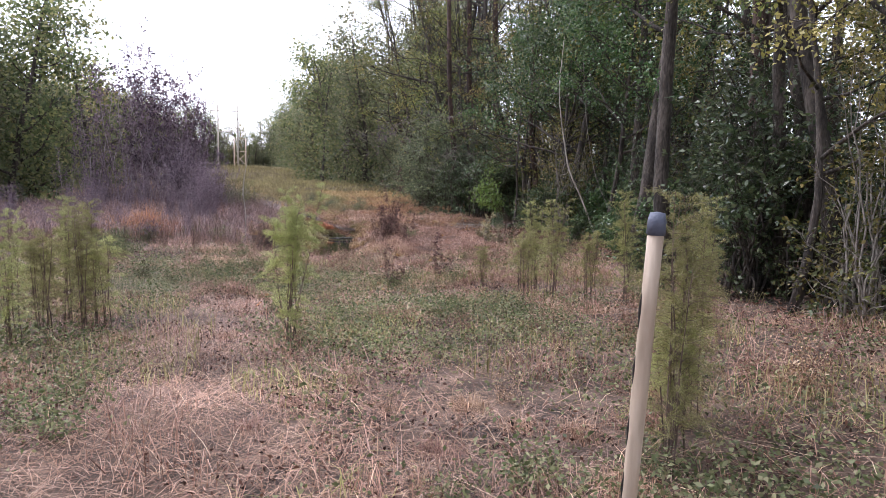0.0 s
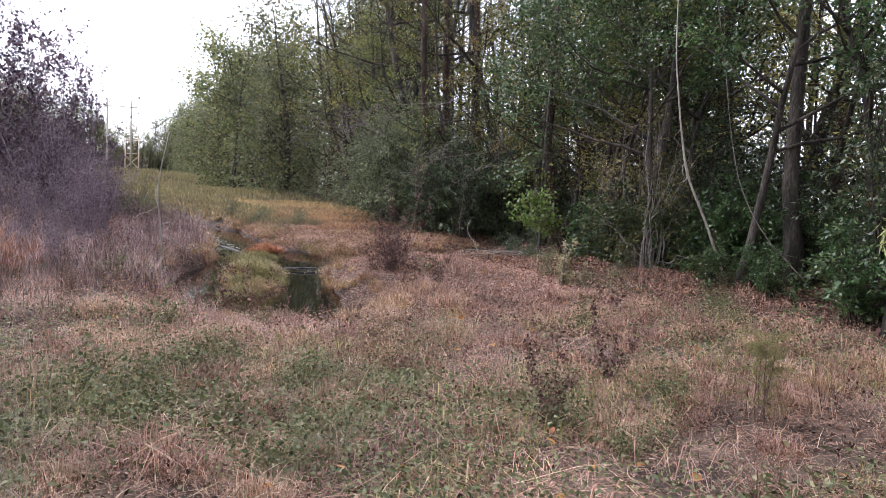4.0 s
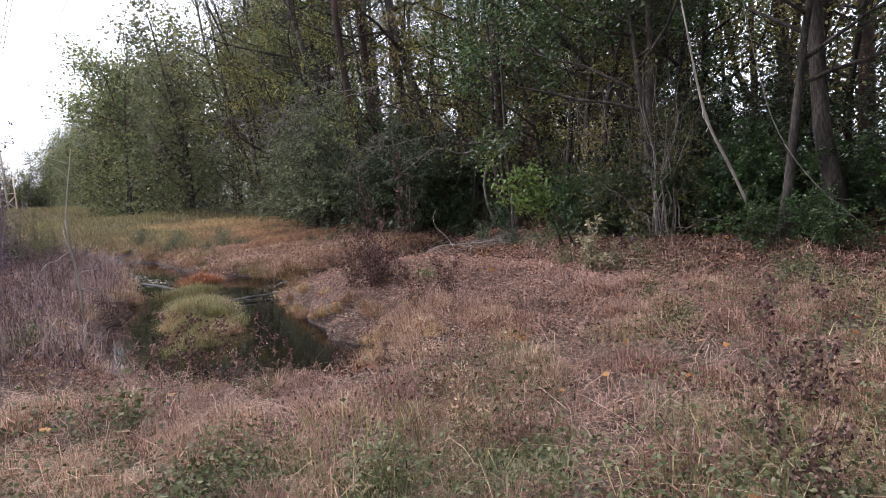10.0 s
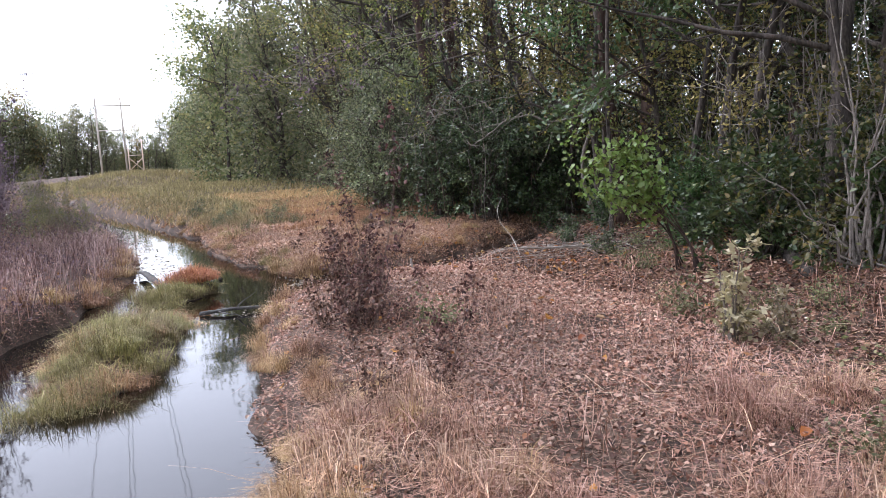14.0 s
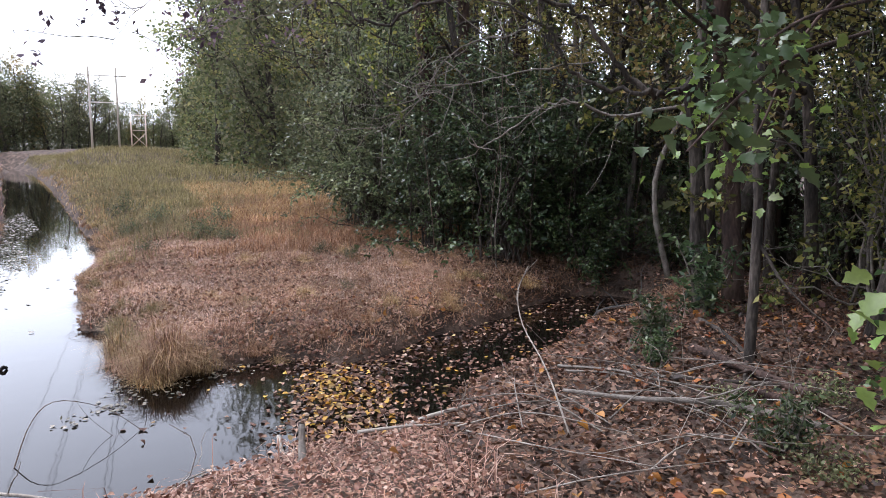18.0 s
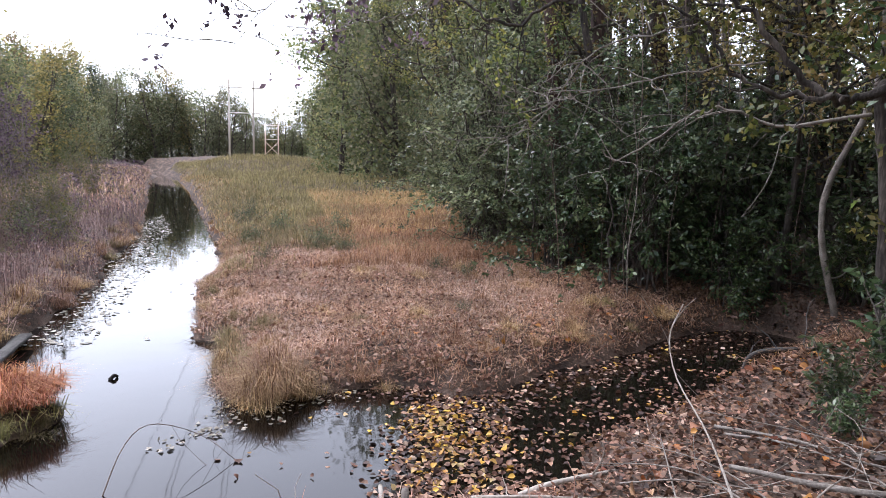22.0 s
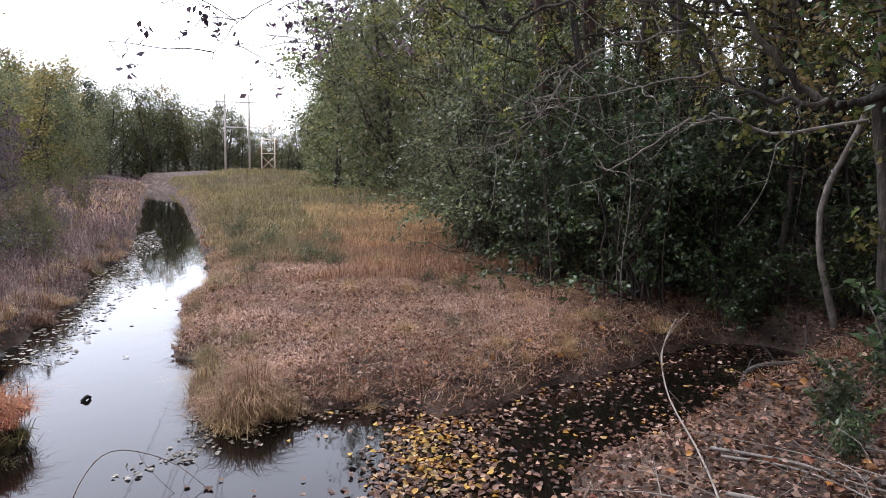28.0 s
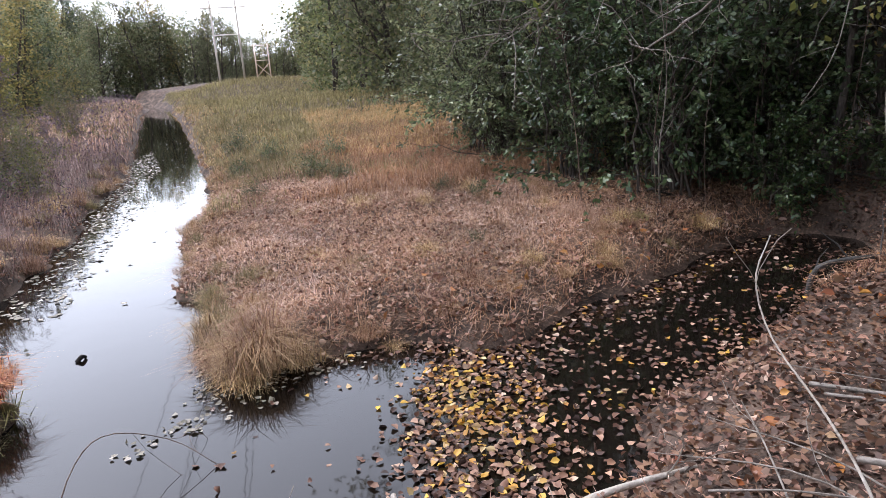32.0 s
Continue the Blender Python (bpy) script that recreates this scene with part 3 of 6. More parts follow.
def spire(name, label, seed, height, width, leaf, mats, stems=6, twigs=20, per=12, category="weeds"):
    """Tall near-parallel stems with short rising twigs, each tufted with small leaves."""
    rng = np.random.default_rng(seed)
    root = tagged(new(name), label, category, name.replace("_", " ") + "s")
    wood, ps = Heap(), []
    for _ in range(stems):
        hh = height * rng.uniform(0.6, 1.05)
        line = bend(rng, rng.normal(0, 0.16 * width, 3) * (1, 1, 0), (*rng.normal(0, 0.13, 2), 1), hh, 9, 0.05, 0.03)
        wood.add(*tube(line, np.linspace(0.013, 0.004, 10), 5))
        for _ in range(twigs):
            f = 9 * rng.uniform(0.12, 1) ** 0.8
            k = int(min(f, 8))
            at = line[k] * (k + 1 - f) + line[k + 1] * (f - k)
            g = rng.uniform(0, 6.283)
            tw = bend(rng, at, (math.cos(g), math.sin(g), rng.uniform(0.6, 1.8)), width * rng.uniform(0.15, 0.5) * (1.25 - f / 12), 4, 0.2, 0.08)
            wood.add(*tube(tw, np.linspace(0.005, 0.0015, 5), 4))
            ps += [np.repeat(tw[2:], max(1, per // 3), 0)]
    part("stem_tangle", wood, mats[0], root, smooth=True)
    p = np.concatenate(ps)
    part("foliage", Heap().add(*leaf_cards(rng, p + rng.normal(0, 0.045, p.shape), leaf, 0.5, 0.1, 0.0, 0.15)), mats[1], root)
    return root


R = np.random.default_rng(11)


def edge(y):
    """Where the woods on the east side begin."""
    return np.interp(y, [-26, -16, -9, -6.5, -3.4, -1, 1, 3.5, 7, 12, 20, 28, 40, 50, 62, 90, 120], [-2.3, -0.7, 0.6, 1.6, 1.9, 2.8, 3.8, 4.7, 4.7, 4.6, 6.2, 6.8, 5.2, 4.2, 4.2, 5.5, 6.5])


# ---- the woods on the east side ----
oaks = [
    tree("tree", "tall slender broadleaf tree with olive-green autumn crown", 21, 15, 0.15, 0.095, (M_BARK, M_OAK), 17, 0.3, 0.2, 4, 64, 0.3, split=True),
    tree("tree", "tall leaning broadleaf tree with thinning yellow-green leaves", 22, 13, 0.12, 0.09, (M_BARK, M_OAK), 15, 0.25, 0.22, 4, 58, 0.28, 0.16, split=True),
    tree("tree", "tall thin grey-barked tree, half bare in autumn", 23, 16, 0.13, 0.085, (M_BARK, M_FAR), 16, 0.35, 0.2, 5, 36, 0.28, 0.08, bare=0.35),
    tree("pine_tree", "straight reddish-barked pine with high dark crown", 24, 18, 0.2, 0.14, (M_BARKP, M_PRIVET), 15, 0.5, 0.17, 4, 44, 0.3, 0.03),
    tree("tree", "young broadleaf tree with yellowing autumn leaves", 25, 9, 0.07, 0.085, (M_BARK, M_GOLD), 15, 0.2, 0.24, 4, 50, 0.26, 0.12),
]
spots = {i: [] for i in range(5)}
for y in np.arange(-26, 34, 0.85):
    for row, (lo, hi) in enumerate([(0.3, 1.6), (1.8, 4.0), (4.0, 7.5), (7.5, 12)]):
        if R.random() < (0.5, 0.5, 0.42, 0.3)[row]:
            yy = y + R.uniform(-0.6, 0.6)
            xx = float(edge(yy)) + R.uniform(lo, hi)
            if row == 0 and -1.5 < yy < 8.5:
                xx += 2.2
            if -9 < yy < -2 and R.random() < 0.4:
                continue
            k = int(R.choice(5, p=[0.3, 0.24, 0.16, 0.14, 0.16] if yy < 8 else [0.22, 0.14, 0.4, 0.04, 0.2]))
            spots[k].append((xx, yy, R.uniform(0.8, 1.15) * (1.0 if yy < 7 else 1.2)))
spots[1] += [(5.9, 2.0, 0.8), (6.4, 5.0, 0.9), (5.9, 8.4, 0.9), (5.4, 0.6, 0.75), (4.6, -1.2, 0.7), (6.3, -0.4, 0.8)]
spots[2] += [(5.6, 13.5, 1.1), (6.3, 15.0, 1.2), (6.0, 17.0, 1.15), (6.8, 19.0, 1.2), (6.5, 21.5, 1.2)]
spots[0] += [(9.0, 6.0, 0.9), (10.2, 8.2, 1.0), (9.6, 3.4, 0.9), (11.2, 5.2, 1.0), (8.8, 9.6, 0.95)]
spots[1] += [(10.6, 10.4, 1.0), (12.2, 7.4, 1.0), (9.2, 1.4, 0.9), (11.0, 2.4, 1.0), (8.2, 7.2, 0.8)]
spots[2] += [(3.8, 46, 0.95), (4.2, 50, 1.0)]
spots[0] += [(6.6, 3.2, 0.7), (7.4, 6.2, 0.8), (5.2, 8.9, 0.75)]
spots[4] += [(6.0, 6.6, 0.9), (6.9, 1.0, 0.8), (6.4, 4.2, 1.0), (7.2, 7.8, 1.1), (5.6, 9.6, 1.0), (8.0, 5.5, 1.1), (7.5, 3.0, 1.0)]
for k, some in spots.items():
    put(oaks[k], some, R)
# The far crowns carry their haze in the lightened leaf colours.
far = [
    tree("far_tree", "dense roadside broadleaf tree, leaves greyed for haze", 31, 12, 0.2, 0.25, (M_BARK, M_FAR), 16, 0.1, 0.3, 4, 44, 0.85, skirt=900),
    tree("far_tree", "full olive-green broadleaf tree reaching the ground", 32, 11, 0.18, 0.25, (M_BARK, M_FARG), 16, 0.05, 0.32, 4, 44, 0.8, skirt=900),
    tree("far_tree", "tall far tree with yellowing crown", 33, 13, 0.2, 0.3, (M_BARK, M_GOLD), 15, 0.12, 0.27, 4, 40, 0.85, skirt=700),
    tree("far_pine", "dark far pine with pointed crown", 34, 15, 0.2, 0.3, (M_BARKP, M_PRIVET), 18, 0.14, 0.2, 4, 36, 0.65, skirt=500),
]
spots = {i: [] for i in range(4)}
for y in np.arange(30, 150, 3.2):
    for lo, hi in [(0.8, 2.5), (4, 8)]:
        spots[int(R.choice(4, p=[0.55, 0.38, 0.05, 0.02]))].append((float(edge(y)) + R.uniform(lo, hi) - (0.5 if 34 < y < 62 else 0), y + R.uniform(-1.3, 1.3), R.uniform(0.85, 1.1) * np.interp(y, [30, 55, 80, 110], [1.08, 1.15, 1.0, 0.95])))
for y in np.arange(-30, 34, 1.9):
    spots[int(R.choice(4, p=[0.4, 0.35, 0.15, 0.1]))].append((float(edge(y)) + R.uniform(11, 16), y + R.uniform(-1, 1), R.uniform(0.62, 0.85)))
# The west side beyond the creek, and the end of the cutting.
for y in np.arange(12, 150, 3.6):
    w = np.interp(y, [12, 20, 30, 40, 60, 80, 100, 120, 150], [-14, -13, -12.5, -13.5, -16, -19, -24, -32, -36])
    for lo, hi in [(0, 2.5), (4, 9)]:
        spots[int(R.choice(4, p=[0.5, 0.22, 0.25, 0.03]))].append((w - R.uniform(lo, hi), y + R.uniform(-1.5, 1.5), R.uniform(0.88, 1.12) * np.interp(y, [12, 30, 45, 70, 110], [0.5, 0.52, 0.58, 0.72, 0.9])))
for x in np.arange(-46, 16, 1.15):
    spots[int(R.choice(4, p=[0.6, 0.25, 0.1, 0.05]))].append((x, 132 + R.uniform(-6, 9), R.uniform(0.9, 1.1) * np.interp(x, [-46, -20, -8, 0, 16], [1.3, 1.2, 0.9, 0.62, 0.62])))
for y in np.arange(22, 70, 2.0):
    w = np.interp(y, [22, 34, 42, 60, 70], [-13, -12.5, -13.5, -16, -17.5])
    spots[int(R.choice(4, p=[0.45, 0.2, 0.3, 0.05]))].append((w - R.uniform(0, 3.5), y, R.uniform(0.85, 1.1) * np.interp(y, [22, 45, 70], [0.5, 0.58, 0.7])))
for x in np.arange(-60, 40, 4.5):
    spots[int(R.choice(4, p=[0.5, 0.2, 0.15, 0.15]))].append((x + R.uniform(-2, 2), 140 + R.uniform(-8, 8), R.uniform(0.7, 1.0)))
for x, y in [(-15.5, 7), (-17, 10), (-18.5, 5.5), (-16.5, 13), (-14.5, 11), (-20, 9), (-14.5, 17), (-18, 14), (-13.5, 15), (-14.4, 17.5), (-11.8, 22), (-13.6, 12), (-16, 13.5), (-14.8, 10)]:
    spots[int(R.choice(4, p=[0.6, 0.35, 0.05, 0]))].append((x, y, R.uniform(0.62, 0.85)))
for y in np.arange(-30, 10, 3.5):
    for lo, hi in [(0, 3), (4, 9)]:
        spots[int(R.choice(4, p=[0.5, 0.3, 0.1, 0.1]))].append((-21 - R.uniform(lo, hi), y + R.uniform(-1.5, 1.5), R.uniform(0.7, 1.0)))
for x in np.arange(-26, 10, 3.5):
    spots[int(R.choice(4, p=[0.5, 0.3, 0.1, 0.1]))].append((x, -38 + R.uniform(-4, 4), R.uniform(0.7, 1.0)))
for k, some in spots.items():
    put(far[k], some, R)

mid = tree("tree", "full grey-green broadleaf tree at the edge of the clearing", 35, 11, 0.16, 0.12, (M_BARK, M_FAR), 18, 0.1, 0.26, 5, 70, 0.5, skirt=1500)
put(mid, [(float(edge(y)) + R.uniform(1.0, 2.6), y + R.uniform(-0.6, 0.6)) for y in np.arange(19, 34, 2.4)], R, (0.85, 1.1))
over = tree("overhanging_tree", "low spreading broadleaf tree with dark green leaves", 27, 7.5, 0.08, 0.075, (M_BARK, M_LUSH), 16, 0.26, 0.36, 6, 84, 0.24, 0.1, split=True, droop=0.5)
put(over, [(3.5, -0.7, 1.0), (4.2, 0.5, 1.05), (3.2, -2.4, 0.95), (4.6, -1.8, 1.0), (3.0, -4.4, 0.95), (5.0, 1.9, 1.0), (4.2, -5.6, 1.0), (6.0, 3.3, 1.0)], R)

privet = [
    mound("evergreen_shrub", "dense dark evergreen shrub at the edge of the woods", 41, 3.2, 3.0, 0.085, (M_BARK, M_PRIVET), 34, 8, 18),
    mound("evergreen_shrub", "tall dark evergreen shrub with drooping sprays", 42, 5.0, 2.8, 0.085, (M_BARK, M_PRIVET), 40, 8, 18),
    mound("evergreen_shrub", "low dark green shrub over leaf litter", 43, 1.7, 2.3, 0.08, (M_BARK, M_LUSH), 28, 7, 18),
    mound("yellowing_shrub", "loose olive and yellow autumn shrub", 44, 4.0, 2.8, 0.085, (M_TWIG, M_OAK), 30, 7, 13, 0.55, loose=0.6),
    bush("bare_brushy_shrub", "half-bare grey brush with a few yellow leaves", 45, 3.4, 2.6, 0.075, (M_TWIG, M_GOLD), 10, 12, 9, 0.22),
]
spots = {i: [] for i in range(5)}
for y in np.arange(-24, 32, 0.8):
    for lo, hi in [(0.4, 1.4), (1.4, 3.0), (3.0, 5), (5, 8)]:
        if 0.5 < y < 6.5 and lo < 1:
            continue
        if R.random() < (0.16 if 3.5 < y < 10 and lo > 1 else 0.3 if 3.5 < y < 12 else 0.62):
            spots[int(R.choice(5, p=[0.36, 0.24, 0.16, 0.18, 0.06]))].append((float(edge(y)) + R.uniform(lo, hi), y + R.uniform(-0.5, 0.5)))
sage = mound("pale_evergreen_shrub", "large rounded grey-green evergreen shrub at the wood's edge", 46, 4.3, 3.6, 0.085, (M_BARK, M_SAGE), 52, 9, 20)
spots = {k: [q for q in some if math.hypot(q[0] - 1.9, q[1] + 4.3) > 1.5] for k, some in spots.items()}
put(sage, [(4.3, 10.6, 1.0), (3.7, 12.2, 1.1), (5.2, 9.6, 0.9), (4.3, 14.0, 1.1), (4.9, 16.2, 1.1), (5.2, 12.0, 1.2), (3.4, 11.0, 0.6), (5.6, 19, 1.1)], R)
spots[3] += [(-4.7, 9.9, 0.36), (-5.0, 8.1, 0.34), (-5.1, 13.2, 0.5), (-5.4, 15.0, 0.5), (-5.0, 11.0, 0.4), (-5.8, 17.5, 0.55), (-6.4, 24, 0.6), (-8.4, 30, 0.7)]
spots[3] += [(-4.3, 12.6, 0.4), (-4.7, 13.6, 0.45), (4.7, 8.6, 0.6), (6.9, 8.4, 0.7)]
spots[2] += [(5.4, 6.6, 0.7), (6.3, 5.6, 0.8), (5.1, 7.6, 0.6)]
spots[0] += [(4.4, 7.4, 0.9), (5.3, 8.3, 1.0), (4.6, 8.9, 1.05), (3.8, 8.8, 0.8), (6.2, 7.4, 0.9)]
for k, some in spots.items():
    put(privet[k], some, R, (0.75, 1.15))

# ---- shrubs and weeds in the open ----
purple = [
    bush("purple_weed_clump", "tall purple-brown dead weed thicket with dark leaves", 51, 3.3, 1.2, 0.08, (M_MAUVE, M_PURPLE), 30, 12, 9, 0.1, 0.4, -0.1, "weeds", 0.011, 0.14, 0.45),
    bush("purple_weed_clump", "purple-grey dry weed stand with seed heads", 52, 2.6, 1.1, 0.065, (M_MAUVE, M_PURPLE), 30, 12, 10, 0.1, 0.4, -0.1, "weeds", 0.009, 0.14, 0.3),
    bush("purple_sapling", "thin upright sapling with sparse purple leaves", 53, 5.2, 1.3, 0.1, (M_STEM, M_PURPLE), 6, 9, 14, 0.12, 0.45, 0, "sapling", 0.018, 0.2),
]
put(purple[0], [(-6.9, 3.0, 0.75), (-8.6, 4.6), (-6.4, 4.8, 0.8), (-8.2, 6.6), (-9.3, 2.4), (-6.5, 6.6, 0.8), (-7.2, 1.6), (-6.0, 2.4, 0.7), (-6.2, 0.6, 0.6), (-10.2, 4.6), (-7.4, 12.5, 0.75), (-6.6, 14.2, 0.7), (-9.6, 7.2), (-8.9, 0.6), (-11.4, 3.0), (-12.4, 5.0)], R, (0.42, 0.62))
put(purple[1], [(-6.4, 1.8), (-6.3, 3.6), (-7.2, 0.2), (-5.9, 5.6), (-5.6, 8.2), (-8.2, -0.8), (-5.4, 11.0), (-6.6, 10), (-5.8, 13.4), (-9.6, -1.6), (-5.6, 18.5), (-6.8, 21), (-7.6, 25), (-5.2, 9.6), (-5.6, 15.4), (-11, 1), (-8.2, 29), (-10, 34), (-6.6, -2.0), (-7.4, -2.6), (-8.6, -3.0), (-10.6, -1.0), (-12, -2)], R, (0.4, 0.62))
put(purple[2], [(-6.2, 10.3, 0.88), (-7.0, 16, 0.7), (-9.8, 8.8, 0.72), (-5.7, 9.4, 0.6)], R)
lilac = [
    spire("purple_thicket", "tall dark purple thicket of upright leafy stems", 54, 4.6, 1.5, 0.085, (M_MAUVE, M_PURPLE)),
    spire("purple_thicket", "tall mauve thicket of thin dead stems", 55, 4.0, 1.5, 0.075, (M_MAUVE, M_PURPLE), 8, 22, 7),
]
put(lilac[0], [(-7.7, 9.9, 1.32), (-8.3, 9.4, 1.18), (-7.1, 10.2, 1.05), (-8.9, 10.4, 1.2), (-9.6, 9.6, 1.05), (-6.5, 10.8, 0.85), (-10.4, 10.2, 0.8), (-7.9, 11.2, 1.0), (-7.5, 17.5, 0.66), (-8.4, 18.6, 0.7), (-6.9, 18.8, 0.6), (-9.2, 17.2, 0.66), (-8.0, 20.5, 0.66)], R)
put(lilac[1], [(-7.4, 9.2, 0.85), (-8.6, 8.8, 0.8), (-6.8, 9.4, 0.8), (-9.4, 8.6, 0.75), (-6.1, 9.8, 0.75), (-10.2, 9.0, 0.7), (-11.2, 9.6, 0.7), (-7.8, 8.2, 0.65), (-5.8, 10.8, 0.8), (-7.0, 17.0, 0.6), (-7.9, 16.4, 0.55), (-9.8, 18.6, 0.7)], R)
stand = spire("russet_weed_stand", "tall red-brown dead weed stand on the bank", 56, 1.7, 0.9, 0.05, (M_STEM, M_DEAD), 9, 14, 9)
some = []
for y in np.arange(-1.8, 19, 0.7):
    x = float(np.interp(y, [b[0] for b in BANKS], [b[1] for b in BANKS]))
    some.append((x - (R.uniform(0.5, 2.2) if y > 3 else R.uniform(0.4, 1.0)), y + R.uniform(-0.3, 0.3), R.uniform(0.5, 0.95) * (1 if y > 3 else 0.62)))
put(stand, some + [(-8.6, -4.6, 0.6), (-7.6, -5.2, 0.5), (-9.2, -3.4, 0.6), (-7.0, -3.8, 0.55), (-6.4, -4.4, 0.45), (-9.6, -6.0, 0.6), (-8.0, -6.4, 0.4), (-1.0, -6.4, 0.4)], R)
deadb = [
    bush("dead_brown_shrub", "dry shrub with clinging russet-brown leaves by the water", 61, 1.15, 1.3, 0.036, (M_STEM, M_DEAD), 26, 9, 6, 0.09, 0.55, 0.2, "shrub", 0.006, fine=True),
    bush("dead_brown_seedling", "thin seedling with dark shrivelled brown leaves", 62, 1.2, 0.34, 0.04, (M_STEM, M_DEAD), 4, 12, 12, 0.03, 0.6, 0.5, "seedling", 0.006, 0.15, fine=True),
    bush("tall_dead_weed", "tall dead weed with small curled dark leaves by the water", 63, 2.0, 0.5, 0.042, (M_STEM, M_DEAD), 4, 13, 9, 0.03, 0.6, 0.4, "weeds", 0.007, 0.15, fine=True),
]
put(deadb[2], [(-1.62, -1.42, 0.86), (-1.66, -1.2, 0.82), (-1.42, -1.05, 0.72)], R)
put(deadb[0], [(-1.4, -0.85, 0.55), (-1.55, -1.2, 0.6), (-1.3, -1.35, 0.45), (-2.2, -2.6, 0.45), (-4.4, 6.8, 0.9), (-4.6, 7.8, 1.0), (-4.3, 8.8, 0.8), (-5.0, 6.2, 1.1), (-4.8, 9.4, 1.0), (-4.5, 10.5, 0.9), (-5.4, 7.2, 1.2), (-4.6, 5.6, 0.9), (-5.2, 8.6, 1.2), (-5.6, 10.2, 1.2), (-2.75, -3.4, 0.4), (-3.1, -4.0, 0.42), (-6.4, -3.0, 0.5), (-3.05, -0.1, 0.3), (-3.2, 0.5, 0.32), (-3.0, 1.2, 0.3), (-3.75, -0.5, 0.26), (-2.95, 1.9, 0.34), (-3.4, -0.4, 0.28)], R)
put(deadb[1], [(-2.2, -7.4, 0.8), (-1.75, -3.1, 0.8), (-2.1, -2.9, 0.9), (-1.75, -1.3, 1.0), (-1.5, -0.8, 1.1), (-1.85, -0.9, 1.0), (-1.25, -0.38, 0.9), (-1.12, -0.15, 0.85), (-1.38, -0.1, 0.95), (-1.5, -0.3, 0.9), (-3.25, -8.0, 0.9), (-3.15, -7.9, 0.7), (-1.5, -2.7, 0.9),  (-3.4, -4.4, 0.5), (-4.4, -4.3, 0.45), (-4.85, -3.3, 0.7), (-4.75, -3.5, 0.85), (-4.6, -3.75, 0.75), (-4.45, -3.95, 0.8), (-4.2, -4.15, 0.6), (-5.05, -3.2, 0.8), (-3.75, -4.35, 0.5), (-4.95, -2.9, 0.7)], R)


def feathery(seed, height, width, stems, side, label, low=4.0):
    """Upright stems with drooping side plumes set with needle-fine leaves."""
    rng = np.random.default_rng(seed)
    root = tagged(new("feathery_weed"), label, "weeds", "feathery weeds")
    wood, ps, ws = Heap(), [], []
    for _ in range(stems):
        a, out = rng.uniform(0, 6.28), abs(rng.normal(0, 0.22)) * width / height
        line = bend(rng, (*rng.normal(0, 0.1 * width, 2), 0), (math.cos(a) * out, math.sin(a) * out, 1), height * rng.uniform(0.75, 1.08), 8, 0.06, 0.06)
        wood.add(*tube(line, np.linspace(0.007, 0.002, 9), 5))
        for _ in range(side):
            f = rng.uniform(low, 8) if rng.random() < 0.75 else rng.uniform(1.5, low)
            k = int(min(f, 7))
            at = line[k] * (k + 1 - f) + line[k + 1] * (f - k)
            g = rng.uniform(0, 6.28)
            tw = bend(rng, at, (math.cos(g), math.sin(g), rng.uniform(0.5, 1.3)), width * rng.uniform(0.2, 0.8) * (1.2 - 0.08 * f), 6, 0.16, -0.16)
            wood.add(*tube(tw, np.linspace(0.0025, 0.001, 7), 3))
            m = rng.integers(150, 210)
            u = rng.uniform(0.8, 6, m)
            q = np.minimum(u.astype(int), 5)
            ps.append(tw[q] + (tw[q + 1] - tw[q]) * (u - q)[:, None] + rng.normal(0, 0.009, (m, 3)))
            ws.append(unit(tw[q + 1] - tw[q]) * 0.9)
    part("stem_tangle", wood, M_STEM, root, smooth=True)
    p = np.concatenate(ps)
    part("foliage", Heap().add(*leaf_cards(rng, p, 0.021, 0.11, 0, 0.1, 0.05, way=np.concatenate(ws), spread=0.6)), M_CEDAR, root)
    return root


cedar = feathery(71, 1.65, 0.5, 7, 26, "tall yellow-green feathery weed standing in dry grass")
put(cedar, [(-3.6, -15.8, 0.95), (-1.4, -10.2, 0.92), (-1.3, -9.4, 0.9), (-0.9, -11.3, 0.95), (-7.35, -11.0, 0.86), (-7.6, -10.4, 0.9), (-7.9, -11.5, 0.85), (-7.5, -9.5, 0.85), (-8.4, -12.0, 0.8), (-3.2, -15.4, 0.8), (-0.4, -12.2, 0.9)], R)
cedar = feathery(73, 1.7, 0.34, 7, 44, "tall green feathery weed with arching tips", 5.0)
put(cedar, [(-5.3, -11.9, 1.05)], R)
cedar = feathery(72, 1.0, 0.5, 6, 18, "low drooping yellow-green feathery weed")
put(cedar, [(-7.2, -10.8, 1.0), (-7.7, -11.0, 1.1), (-8.0, -10.0, 0.9), (-3.5, -15.7, 0.9), (-1.7, -9.8, 1.0), (-1.1, -10.7, 1.0), (-8.6, -11.2, 0.8), (-8.9, -9.0, 0.8), (-1.9, -8.7, 0.7), (-9.2, -8.2, 0.8), (-8.2, -8.6, 0.7)], R)


# ---- grasses and litter ----
def scatter(rng, n, x0, x1, y0, y1, keep=None, wet=0.04):
    x, y = rng.uniform(x0, x1, n), rng.uniform(y0, y1, n)
    ok = (shore(x, y) > wet)
    if keep is not None:
        ok &= keep(x, y)
    return on_land(x[ok], y[ok])


def stuff(name, v, f, material, label, category):
    return tagged(new(name, Heap().add(v, f).mesh(name, material)), label, category, kind="stuff")


def trail(x, y):
    """How far a place lies from the trampled line."""
    c = np.interp(y, [-24, -19, -13, -10.4, -9, -7, -5, -3, -1.4, 2], [-5.9, -6.0, -6.2, -6.3, -5.6, -3.4, -1.7, -0.7, -0.2, 0.4])
    return np.abs(x - c)


